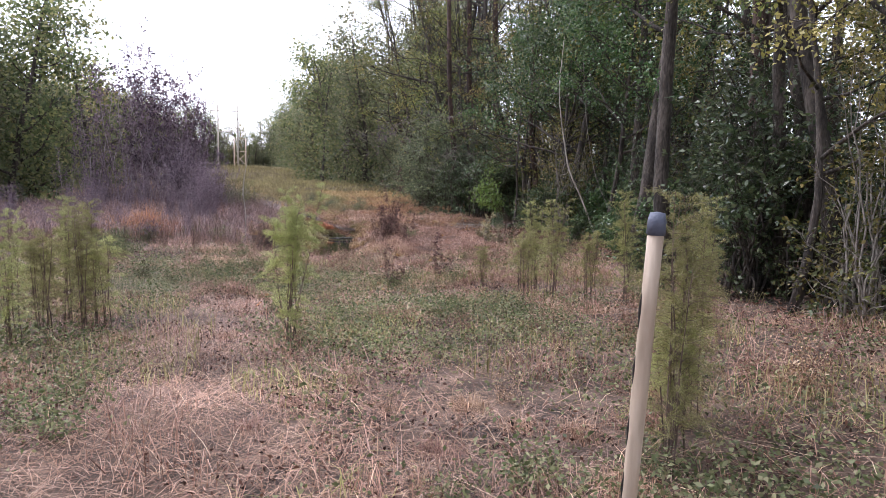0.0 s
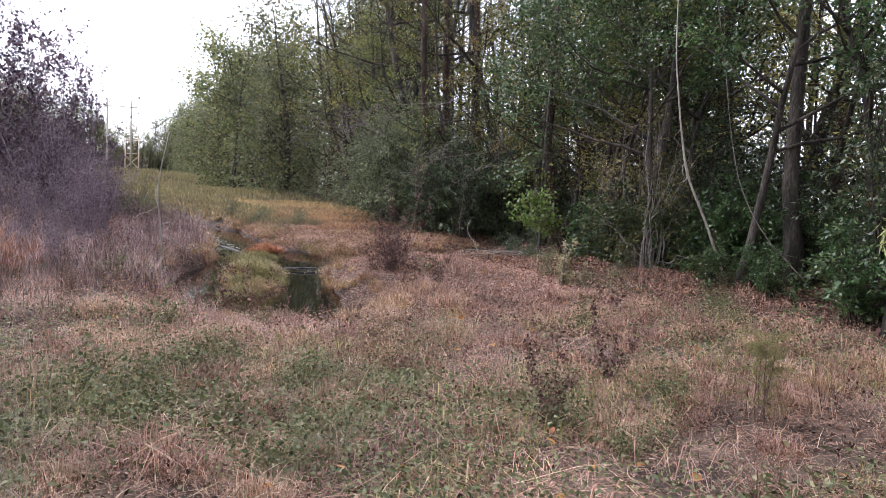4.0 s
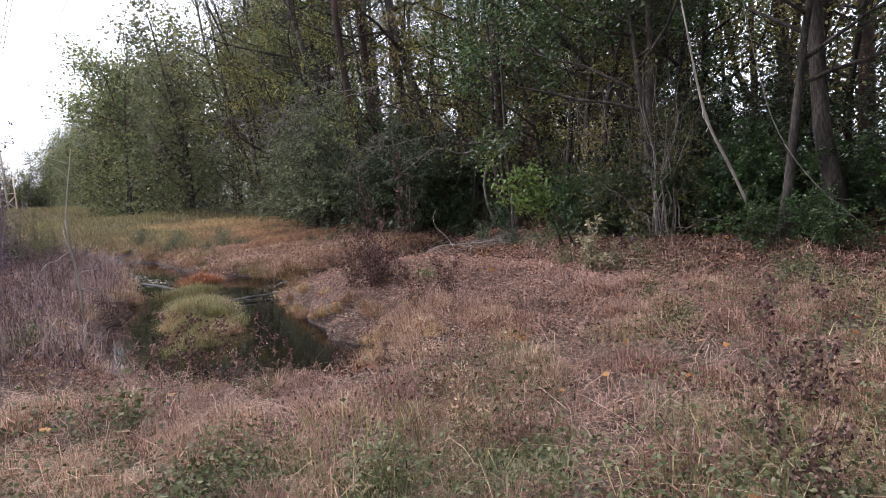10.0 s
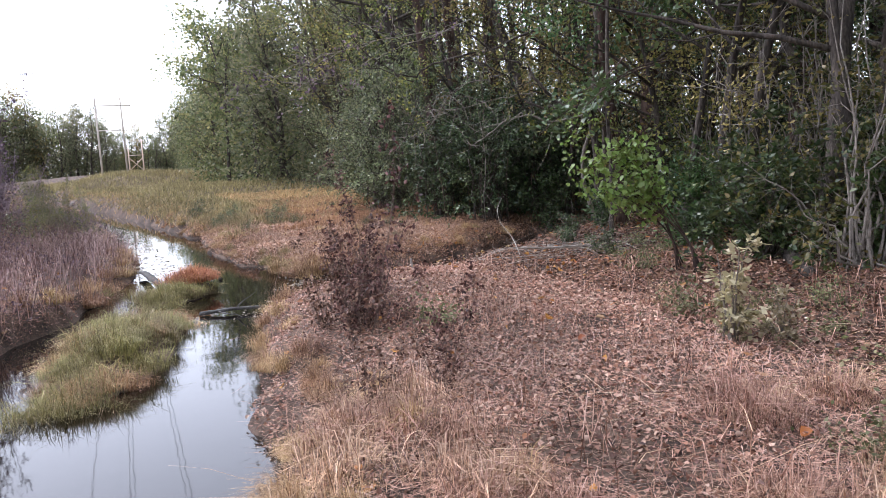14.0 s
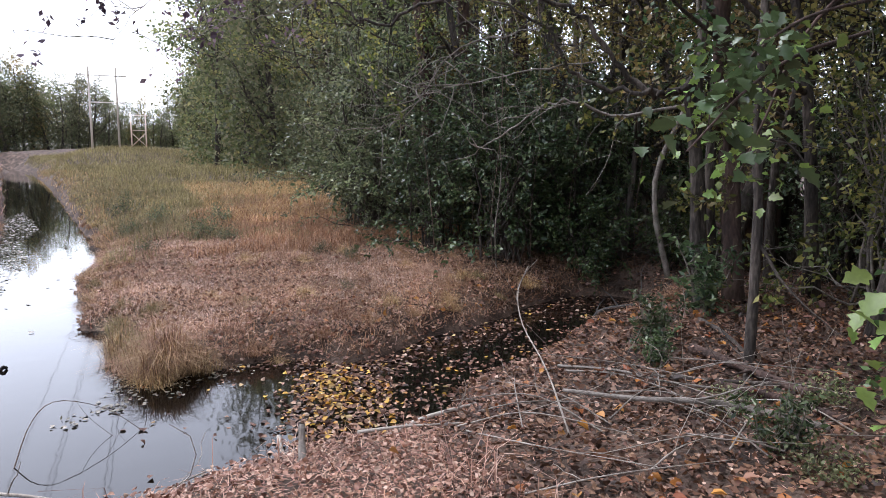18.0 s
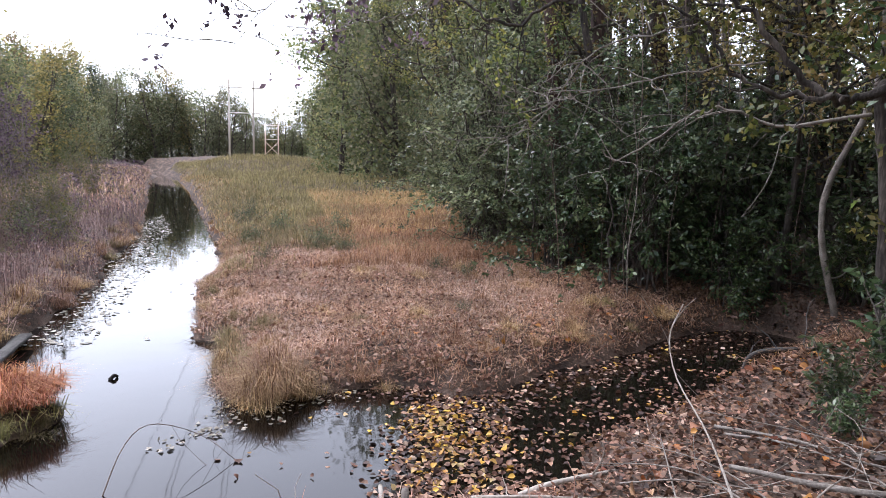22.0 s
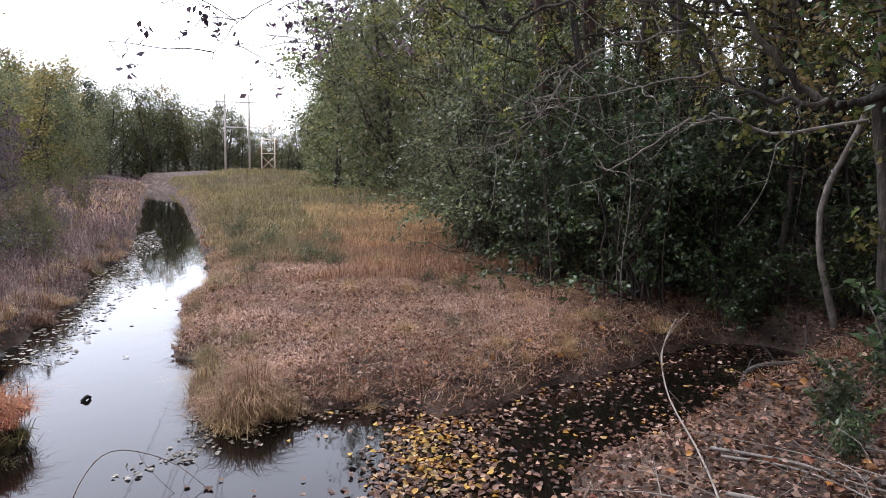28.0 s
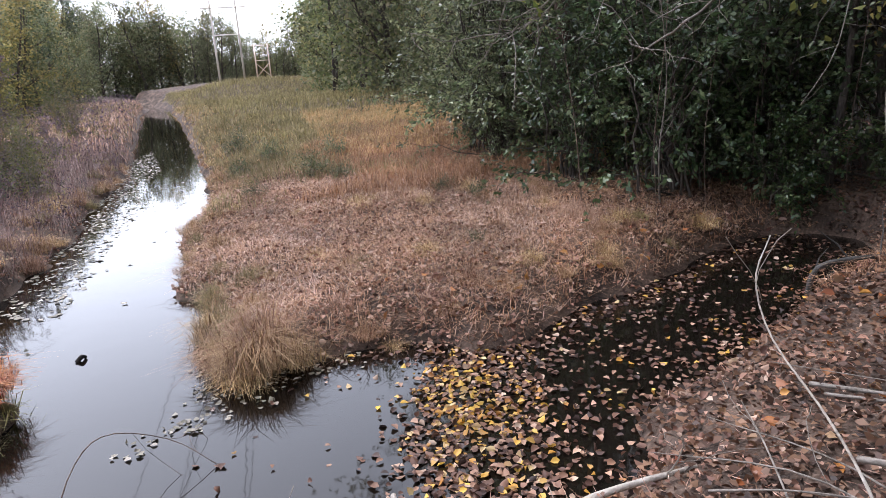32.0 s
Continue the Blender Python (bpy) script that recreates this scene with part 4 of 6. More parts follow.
def open_land(x, y):
    return x < edge(y) + 0.8


def patchy(s, seed, cut):
    return lambda x, y: open_land(x, y) & (waves(x, y, s, seed) + 0.25 * R.normal(0, 1, len(x)) > cut)


p = scatter(R, 60000, -32, 2, -30, 32, lambda x, y: ((x < -10.8) | (y < -22.8)) & (x < edge(np.maximum(y, -26)) + 6))
stuff("field_grass", *blades(R, p, 0.42, 0.014, 0.9, 0.7), M_STRAW, "rank straw-coloured grass of the wider clearing", "grass")
thick = lambda x, y: np.clip(0.5 + 0.5 * (waves(x, y, 0.7, 8) + 0.3) + 0.4 * np.exp(-(trail(x, y) ** 2) / 0.8), 0.2, 1) * np.where(y < -9, np.clip(1.2 - 0.3 * trail(x, y), 0.4, 1), 1)
p = scatter(R, 250000, -11, 3, -21, 3, lambda x, y: open_land(x, y) & ((x < 0.9) | (y < -0.5)) & (R.random(len(x)) < thick(x, y)))
stuff("matted_dry_grass", *blades(R, p, np.where(p[:, 1] > -4.5, 0.13, np.where(p[:, 1] > -11, 0.17, 0.24)), 0.004, 1.1, 0.7, up=0.3), M_STRAW, "matted pinkish straw-coloured dry grass", "grass")
p = scatter(R, 120000, -9, 1.5, -22, -2.2, lambda x, y: open_land(x, y) & (R.random(len(x)) < np.clip(0.15 + 0.7 * (waves(x, y, 0.6, 19) + 0.1), 0.0, 1) * np.where(y < -9, np.clip(1.2 - 0.35 * trail(x, y), 0.2, 1), 1)))
stuff("bleached_grass", *blades(R, p, 0.2, 0.0036, 0.9, 0.8, up=0.55), M_BLEACH, "bleached pinkish grass lying in swathes", "grass")
p = scatter(R, 90000, -11, 3, -21, 3, lambda x, y: open_land(x, y) & ((x < 0.9) | (y < -0.5)) & (R.random(len(x)) < np.clip(0.04 + 0.8 * (waves(x, y, 0.4, 18) - 0.1) + 0.04 * trail(x, y), 0.01, 1)))
stuff("dry_grass", *blades(R, p, 0.28, 0.005, 0.7, 0.8), M_STRAW, "loose tufts of straw-coloured dry grass", "grass")
p = scatter(R, 26000, -8.5, -2.6, -8.6, -5.2, lambda x, y: (trail(x, y) > 0.35) & (waves(x, y, 0.5, 50) + 0.3 * R.normal(0, 1, len(x)) + 0.4 * np.exp(-((x + 5) ** 2 / 3 + (y + 6.6) ** 2 / 1.2)) > 0.25))
stuff("green_grass", *blades(R, p, 0.24, 0.0055, 0.9, 0.8, up=0.7), M_FRESH, "long green grass bent over beside the pool", "grass")
p = scatter(R, 100000, -10, 4, -23, 4, lambda x, y: open_land(x, y) & (R.random(len(x)) < np.clip(1.2 - 0.12 * trail(x, y), 0.3, 1)), 0.0)
p[:, 2] += np.abs(R.normal(0, 0.03, len(p))) + 0.008
stuff("straw_chaff", *leaf_cards(R, p, 0.05, 0.12, 0.8, 0, 0.05), M_STRAW, "short bits of broken straw and stalk on the ground", "litter")
p = scatter(R, 90000, -2.2, 6, 4, 16, open_land)
stuff("matted_dry_grass", *blades(R, p, 0.24, 0.006, 1.0, 0.6, up=0.5), M_TAN, "matted dry grass on the low spit", "grass")
p = scatter(R, 60000, -13, -3.2, -3, 24, lambda x, y: x < -3.2)
stuff("dry_weeds", *blades(R, p, np.where(p[:, 1] > 9, 0.4, 0.62), 0.006, 0.7, 0.6), M_BANK, "rank brown dry weeds along the far bank", "weeds")
p = scatter(R, 60000, -12, -3.3, -3, 22, lambda x, y: waves(x, y, 0.6, 31) > -0.2)
p[:, 2] += R.uniform(0.0, 0.75, len(p)) * (0.6 + 0.4 * waves(p[:, 0], p[:, 1], 0.4, 32))
stuff("dead_weed_leaves", *leaf_cards(R, p, 0.05, 0.35, 0.1, 0.1, 0.2), M_PURPLE, "shrivelled purple-brown weed leaves along the bank", "weeds")
p = scatter(R, 26000, 0.8, 6.8, 14, 30, patchy(3, 9, -0.5))
stuff("russet_grass", *blades(R, p, 0.34, 0.011, 0.6, 0.6), M_AMBER, "stand of russet autumn grass", "grass")
p = scatter(R, 90000, -14, 9, 18, 100, open_land, 0.2)
stuff("olive_grass", *blades(R, p, np.clip(0.2 + 0.006 * p[:, 1], 0.25, 0.6) * np.clip(shore(p[:, 0], p[:, 1]) / 1.5, 0.35, 1), 0.025, 0.45, 0.45), M_OLIVEG, "tall olive-yellow grass down the clearing", "grass")
p = scatter(R, 40000, -22, 3, 14, 70, lambda x, y: (x > np.interp(y, [b[0] for b in BANKS], [b[1] for b in BANKS])) & (shore(x, y) < 2.6), 0.03)
stuff("bank_grass", *blades(R, p, 0.26, 0.014, 0.7, 0.7), M_AMBER, "amber grass fringe along the creek bank", "grass")
xl = lambda y: np.interp(y, [b[0] for b in BANKS], [b[1] for b in BANKS])
p = scatter(R, 40000, -26, -3, 20, 90, lambda x, y: (x < xl(y)) & (x > xl(y) - 8), 0.05)
stuff("dry_weeds", *blades(R, p, 0.55, 0.022, 0.7, 0.6), M_STRAW, "tall dry weeds on the far creek bank", "weeds")
p = scatter(R, 22000, -26, -3, 20, 80, lambda x, y: (x < xl(y)) & (x > xl(y) - 7), 0.1)
p[:, 2] += R.uniform(0.1, 1.0, len(p))
stuff("dead_weed_leaves", *leaf_cards(R, p, 0.11, 0.4, 0.1, 0.1, 0.2), M_PURPLE, "purple-brown dead weed leaves on the far bank", "weeds")
p = scatter(R, 34000, -3.5, 7.5, 13, 32, lambda x, y: open_land(x, y) & (x < 0.8 + 0.12 * (y - 13) + 0.5 * waves(x, y, 1.0, 47)), 0.15)
stuff("olive_grass", *blades(R, p, 0.28, 0.011, 0.6, 0.6), M_OLIVEG, "olive grass of the clearing floor", "grass")
p = scatter(R, 46000, -1.5, 6.5, 9.5, 21, lambda x, y: open_land(x, y) & (x > 0.2 + 0.1 * (y - 10) + 0.6 * waves(x, y, 0.9, 48)), 0.15)
stuff("amber_grass", *blades(R, p, 0.3, 0.008, 0.7, 0.7), M_AMBER, "amber grass beyond the low spit", "grass")
p = scatter(R, 30000, -2.2, 4.6, 4.6, 12, lambda x, y: open_land(x, y) & (waves(x, y, 0.45, 91) + 0.3 * R.normal(0, 1, len(x)) > 0.2))
stuff("bleached_grass", *blades(R, p, 0.2, 0.005, 0.8, 0.8, up=0.6), M_BLEACH, "bleached straw lying over the low spit", "grass")
p = scatter(R, 22000, -2.6, 2.2, 9.5, 24, patchy(1.0, 10, 0.1), 0.35)
stuff("olive_grass", *blades(R, p, 0.28, 0.009, 0.5, 0.5), M_OLIVEG, "olive-green grass and weeds on the spit", "grass")
p = scatter(R, 120000, -11, 1, -21, -4, lambda x, y: patchy(0.55, 12, 0.15)(x, y - 0.0) & (trail(x, y) > 0.3 + 0.4 * R.random(len(x))))
p[:, 2] += np.abs(R.normal(0, 0.1, len(p)))
stuff("low_green_weeds", *leaf_cards(R, p, 0.038, 0.6, 0.45, 0, 0.12), M_WEED, "low green weeds among the dead grass", "weeds")
p = scatter(R, 260000, -6, 6, -10, 14, lambda x, y: (x < edge(y) + 4) & (R.random(len(x)) < np.where((y > 4.6) & (x < edge(y) - 0.8), 0.55, np.where((x > 0.9) & (y > -0.5), 0.4, 1)) * np.clip(1.2 - 0.35 * trail(x, np.minimum(y, 2)), 0.25, 1) * np.clip(0.2 + 0.5 * (y + 5), 0.12, 1)), 0.0)
p[:, 2] += np.abs(R.normal(0, 0.03, len(p))) + 0.01
stuff("leaf_litter", *leaf_cards(R, p, np.where(p[:, 1] < 2.6, 0.031, 0.048), 0.75, 0.72, 0, 0.2, fine=True), M_LITTER, "curled brown fallen leaves covering the ground", "leaf litter")
p = scatter(R, 40000, -4, 16, -26, 34, lambda x, y: x > edge(y) - 0.5, 0.0)
p[:, 2] += 0.02
stuff("leaf_litter", *leaf_cards(R, p, 0.09, 0.62, 0.75, 0, 0.2), M_LITTER, "brown leaves on the shaded woodland floor", "leaf litter")

p = scatter(R, 70000, -10, 2, -21, -4, lambda x, y: open_land(x, y) & (waves(x, y, 0.35, 46) > 0.0))
p[:, 2] += np.abs(R.normal(0, 0.05, len(p)))
stuff("dead_weed_leaves", *leaf_cards(R, p, 0.036, 0.5, 0.3, 0, 0.2), M_MOULD_SHADE, "dark shrivelled leaves among the straw", "leaf litter")
p = scatter(R, 30000, -9.5, -3.2, -10.5, -5.6, lambda x, y: open_land(x, y) & (waves(x, y, 0.55, 44) + 0.25 * R.normal(0, 1, len(x)) + 0.5 * np.exp(-((x + 6.5) ** 2 / 6 + (y + 7.6) ** 2 / 1.5)) > 0.42))
p[:, 2] += 0.03 + np.abs(R.normal(0, 0.11, len(p)))
stuff("low_green_weeds", *leaf_cards(R, p, 0.033, 0.65, 0.45, 0, 0.12, fine=True), M_WEED, "green weeds springing through matted dry grass", "weeds")
p = scatter(R, 5000, -9.5, 1.5, -20, -3.5, open_land)
p[:, 2] += 0.05 + np.abs(R.normal(0, 0.05, len(p)))
stuff("fallen_stalks", *blades(R, p, 0.36, 0.0036, 1.3, 0.5, up=0.2), M_STRAW, "long pale dry stalks lying over the grass", "straw")
p = scatter(R, 100000, -9, -2, -19, -9.5, lambda x, y: (trail(x, y) > 0.5 + 0.5 * R.random(len(x))) & (waves(x, y, 0.6, 49) + 0.35 * R.normal(0, 1, len(x)) > 0.15))
p[:, 2] += np.abs(R.normal(0, 0.09, len(p)))
stuff("low_green_weeds", *leaf_cards(R, p, 0.04, 0.55, 0.4, 0, 0.12), M_WEED, "dull green weeds beside the trodden line", "weeds")
p = scatter(R, 24000, -9.5, 1, -21, -5.5, lambda x, y: open_land(x, y) & (waves(x, y, 0.5, 45) > 0.2))
stuff("olive_grass", *blades(R, p, 0.26, 0.006, 0.7, 0.6), M_OLIVEG, "olive grass blades among dead straw", "grass")
# Litter under the canopy: its shade is painted in with the darker leaves.
p = scatter(R, 150000, 0.6, 9, -7, 10, lambda x, y: (x > np.minimum(edge(y) - 1.6, np.where(y < 4.2, 0.8, 9))) & (R.random(len(x)) < 0.75), 0.0)
p[:, 2] += np.abs(R.normal(0, 0.025, len(p))) + 0.008
stuff("leaf_litter", *leaf_cards(R, p, 0.048, 0.62, 0.7, 0, 0.2), M_MOULD_SHADE, "dark mouldering leaves under the trees", "leaf litter")
p = scatter(R, 80000, -5.5, 3.5, -6, 3.2, lambda x, y: (x < 0.9) | (y < -0.5), 0.0)
p[:, 2] += np.abs(R.normal(0, 0.015, len(p))) + 0.006
stuff("straw_chaff", *leaf_cards(R, p, 0.04, 0.22, 0.8, 0, 0.08), M_STRAW, "fine broken straw and leaf bits on the path", "litter")
x, y = R.uniform(-6, 3.5, 420), R.uniform(-10, 6, 420)
ok = (shore(x, y) > 0.05) & (x < edge(y) + 1)
p = on_land(x[ok], y[ok])
p[:, 2] += 0.05
stuff("yellow_leaves", *leaf_cards(R, p, 0.07, 0.75, 0.8, 0, 0.15, fine=True), M_YELLOW, "scattered bright yellow fallen leaves", "leaf litter")

x, y = R.uniform(0.8, 5.5, 420), R.uniform(-0.5, 6.5, 420)
p = on_land(x[shore(x, y) > 0.02], y[shore(x, y) > 0.02])
p[:, 2] += 0.04
stuff("orange_leaves", *leaf_cards(R, p, 0.075, 0.75, 0.7, 0, 0.2, fine=True), M_YELLOW, "orange and yellow leaves on the dark bank", "leaf litter")

# ---- weeds standing through the matted grass ----
dry = bush("dry_weed", "thin dry weed with bleached seed heads in matted grass", 64, 0.46, 0.5, 0.024, (M_STEM, M_STRAW), 14, 6, 9, 0.05, 0.4, 0.1, "weeds", 0.003, 0.05)
sprig = bush("green_weed", "low sprawling green weed in dead grass", 65, 0.17, 0.75, 0.034, (M_STEM, M_WEED), 12, 5, 9, 0.06, 0.6, 0.1, "weeds", 0.003, 0.03)
rusty = bush("rusty_weed", "low rust-brown dead weed in matted grass", 66, 0.42, 0.5, 0.03, (M_STEM, M_LITTER), 12, 6, 7, 0.05, 0.5, 0.1, "weeds", 0.003, 0.05)
groups = {0: [], 1: [], 2: []}
for _ in range(2600):
    x, y = R.uniform(-9.5, 2.0), R.uniform(-21.5, -1.0)
    if shore(x, y) < 0.2 or x > edge(y) - 0.2 or trail(x, y) < 0.75:
        continue
    w = waves(x, y, 0.8, 70)
    k = 1 if w > 0.35 else 2 if w < -0.55 else 0
    if len(groups[k]) < (110, 130, 50)[k]:
        groups[k].append((x, y, R.uniform(0.55, 1.2)))
put(dry, groups[0], R, sink=0.01)
put(sprig, groups[1] + [(-6.6, -7.4, 1.2), (-6.0, -7.0, 1.1), (-5.4, -7.3, 1.2), (-7.2, -7.0, 1.2), (-4.6, -6.4, 1.0), (-7.8, -7.6, 1.2), (-6.3, -6.6, 1.0), (-1.0, -5.6, 0.9), (-0.4, -4.8, 0.8), (2.0, -0.6, 0.7), (1.6, -1.0, 0.8), (2.3, 0.3, 0.8), (2.6, 1.2, 0.7), (3.2, 1.0, 0.8), (2.9, 0.2, 0.9)], R, sink=0.01)
put(rusty, groups[2] + [(-0.6, -6.2, 0.9), (0.4, -5.4, 1.0), (-3.0, -5.2, 0.8)], R, sink=0.01)
lush = mound("green_shrub", "leafy dark green shrub at the wood's edge", 67, 1.8, 1.7, 0.085, (M_BARK, M_LUSH), 26, 7, 18, 0.55)
put(lush, [(2.7, -1.7, 0.8), (3.1, -2.7, 1.0), (3.5, -0.8, 1.0), (3.6, -3.6, 1.05), (3.3, -3.2, 0.7), (2.4, -5.4, 0.5), (2.2, -4.5, 0.55), (2.75, -4.9, 0.6), (3.9, 0.4, 0.9), (4.0, -4.8, 1.1), (1.8, -7.0, 0.8), (2.9, -6.4, 1.0)], R)

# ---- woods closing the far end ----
# No haze in the air here; the pale leaf colour stands in for it.
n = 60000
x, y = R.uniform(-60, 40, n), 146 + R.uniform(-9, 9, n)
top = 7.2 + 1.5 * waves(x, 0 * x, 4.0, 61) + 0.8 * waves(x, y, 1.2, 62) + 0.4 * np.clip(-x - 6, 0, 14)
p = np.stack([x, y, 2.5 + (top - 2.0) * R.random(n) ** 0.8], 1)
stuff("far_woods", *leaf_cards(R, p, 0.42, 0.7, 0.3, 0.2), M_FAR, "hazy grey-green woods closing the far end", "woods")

# ---- power line down the clearing ----
def utility_frame(x0, x1, y, z0, z1, bars, brace, material, label):
    root = tagged(new("utility_frame"), label, "utility pole")
    root.location = ((x0 + x1) / 2, y, z0)
    c = (x0 + x1) / 2
    for x in (x0, x1):
        part("pole", Heap().add(*tube([(x - c, 0, -0.6), (x - c, 0, (z1 - z0) / 2), (x - c, 0, z1 - z0)], [0.12, 0.105, 0.085], 10)), material, root, smooth=True)
    for z, a, b in bars:
        part("crossarm", Heap().add(*tube([(a - c, -0.14, z - z0), (b - c, -0.14, z - z0)], [0.06, 0.06], 6)), material, root)
    if brace:
        for a, b in ((x0, x1), (x1, x0)):
            part("brace", Heap().add(*tube([(a - c, 0.1, brace[0] - z0), (b - c, 0.1, brace[1] - z0)], [0.06, 0.06], 6)), material, root)
    return root


utility_frame(-5.3, -2.8, 76.5, 2.3, 10.6, [(9.75, -6.3, -1.8), (7.1, -5.2, -2.0)], None, M_POLE, "tall grey two-pole wooden power line frame")
utility_frame(-2.15, -0.05, 117, 2.7, 8.2, [(7.9, -2.6, 0.4), (5.6, -2.3, 0.2)], (3.1, 5.2), M_BRACE, "far tan power line frame with crossed braces")

for k, x in enumerate((-2.25, -2.42, -4.05, -4.2, -5.45)):
    wire = tagged(new("power_line_wire"), "long thin power line wire sagging over the creek", "wire", "wires of the power line")
    wire.location = (x, 76.5, 10.1)
    for name, end, z1, sag in (("span", -70 - 76.5, 0.4, 1.0), ("span", 117 - 76.5, -1.9, 0.4)):
        t = np.linspace(0, 1, 30)
        pts = np.stack([0 * t + (0 if end < 0 else t * (2.5 - 0.3 * k)), end * t, z1 * t - 4 * sag * t * (1 - t) - 0.03 * k], 1)
        part(name, Heap().add(*tube(pts, 0 * t + 0.011, 5)), M_WIRE, wire)
# ---- grass tussocks along the water ----
def tussock(label, seed, height, width, count, material, name="grass_tussock", fall=0.9):
    """An uneven dome of blades: lower and more bent towards its rim, in ragged locks."""
    rng = np.random.default_rng(seed)
    root = tagged(new(name), label, "grass", name.replace("_", " ") + "s")
    locks = rng.uniform(0.55, 1.25, 40)
    lock_way = rng.uniform(-0.9, 0.9, 40)
    for piece, share, hh, bw in (("drooping_tuft", 0.88, height, fall), ("upright_tuft", 0.12, height * 1.15, 0.5)):
        n = int(count * share)
        k = rng.integers(0, 40, n)
        ang = k / 40 * 6.283 + rng.normal(0, 0.1, n)
        r = rng.random(n) ** 0.75
        rim = width * 0.5 * (1 + 0.25 * np.sin(ang * 2 + seed) + 0.15 * np.sin(ang * 5))
        d = np.stack([np.cos(ang), np.sin(ang), 0 * ang], 1)
        p = d * (rim * r)[:, None] + rng.normal(0, 0.015, (n, 3)) * (1, 1, 0)
        w = np.stack([np.cos(ang + lock_way[k]), np.sin(ang + lock_way[k]), 0 * ang], 1)
        h = hh * (1.1 - 0.6 * r**1.3) * locks[k]
        part(piece, Heap().add(*blades(rng, p, h, 0.0055, 0.45, (bw * rng.uniform(0.5, 1.25, n))[:, None], way=w * (0.3 + r[:, None])), ), material, root)["kind"] = "stuff"
    return root


T = [tussock("drooping straw-coloured grass tussock over the water", 91, 0.36, 0.5, 520, M_TAN, "grass_tussock", 1.15),
     tussock("olive and yellow drooping grass tussock on the bank", 92, 0.36, 0.5, 480, M_OLIVEG),
     tussock("yellow-green drooping grass clump on the islet", 94, 0.38, 0.62, 560, M_ISLET, "islet_grass_clump"),
     tussock("matted russet-orange grass mound", 93, 0.24, 0.66, 1300, M_RUST, "orange_grass_mound", 1.3),
     tussock("tall upright russet grass tuft among dead weeds", 95, 0.95, 0.7, 600, M_RUST, "tall_russet_grass", 0.4),
     tussock("lumpy pinkish straw grass tuft beside the path", 96, 0.3, 0.55, 420, M_STRAW, "pale_grass_tuft", 1.0)]
a0, a1 = [], []
for y in np.arange(4.7, 20, 0.33):
    b = np.array(BANKS)
    xr = float(np.interp(y, b[:, 0], b[:, 2]))
    (a1 if R.random() < 0.25 or 6.2 < y < 7.2 else a0).append((xr + R.uniform(0.05, 0.5), y + R.uniform(-0.15, 0.15), R.uniform(0.5, 0.9)))
for y in np.arange(-2.5, 20, 0.42):
    xl = float(np.interp(y, b[:, 0], b[:, 1]))
    (a0 if R.random() < 0.75 else a1).append((xl - R.uniform(0.05, 0.5), y, R.uniform(0.7, 1.2)))
for x, y in [(-0.6, 4.65), (-0.5, 4.9), (-0.7, 4.85), (-0.85, 5.2), (-0.95, 5.6), (-0.5, 4.75), (-0.65, 4.6)]:
    a0.append((x, y, R.uniform(0.9, 1.3)))
for x, y in [(-2.5, -2.9), (-2.75, -3.7), (-2.2, -2.2), (-3.4, -4.3), (-2.3, -3.2), (-2.0, -2.7), (-4.8, -4.0), (-2.05, -3.4), (-2.6, -4.0), (-1.9, -4.2), (-2.3, -4.8)]:
    a0.append((x, y, R.uniform(0.55, 0.8)))
for _ in range(90):
    x, y = R.uniform(-1.2, 4.2), R.uniform(4.9, 11)
    if shore(x, y) > 0.15 and (x < edge(y) - 0.3) and waves(x, y, 0.7, 55) > -0.1:
        (a0 if R.random() < 0.8 else a1).append((x, y, R.uniform(0.45, 0.8)))
for y in np.arange(-3.5, 2.8, 0.26):
    xr = float(np.interp(y, b[:, 0], b[:, 2]))
    a0.append((xr + R.uniform(0.0, 0.4), y + R.uniform(-0.1, 0.1), R.uniform(0.5, 0.85)))
weep = tussock("low weeping straw clump by the pool", 98, 0.4, 0.6, 620, M_STRAW, "weeping_straw_clump", 1.2)
put(weep, [(-1.9, -3.0, 0.8), (-2.2, -2.6, 0.7)], R, sink=0.02)
isl = []
for _ in range(70):
    t, r = R.uniform(-1, 1), R.uniform(-0.42, 0.42)
    (isl if R.random() < 0.68 else a0).append((-3.55 + t * 0.42 + r, 0.85 + t * 1.65, R.uniform(0.4, 0.95)))
p = np.stack([R.uniform(-4.6, -1.8, 12000), R.uniform(-1, 5.4, 12000)], 1)
p = np.column_stack([p, ground(p[:, 0], p[:, 1])])
p = p[(p[:, 2] > 0.01) & (shore(p[:, 0], p[:, 1]) < -0.15)]
stuff("islet_grass", *blades(R, p, 0.22, 0.007, 0.9, 0.8, up=0.7), M_ISLET, "yellow-green grass carpet of the creek islet", "grass")
put(T[2], isl + [(-3.0, 3.9, 0.9), (-3.25, 4.3, 0.9), (-2.9, 3.6, 0.8), (-3.4, 3.8, 0.8), (-2.6, 3.9, 0.7), (-2.75, 4.0, 0.8), (-2.9, 4.4, 0.7), (-2.2, 4.2, 0.55), (-2.75, 4.3, 0.7), (-2.5, 4.12, 0.6), (-2.02, 4.5, 0.5), (-2.1, 4.85, 0.5), (-2.8, 5.0, 0.6), (-2.95, 4.75, 0.7), (-2.9, 3.85, 0.7), (-2.8, 4.05, 0.75), (-3.05, 4.1, 0.8), (-2.65, 3.95, 0.55), (-3.15, 3.7, 0.7)], R, sink=0.02)
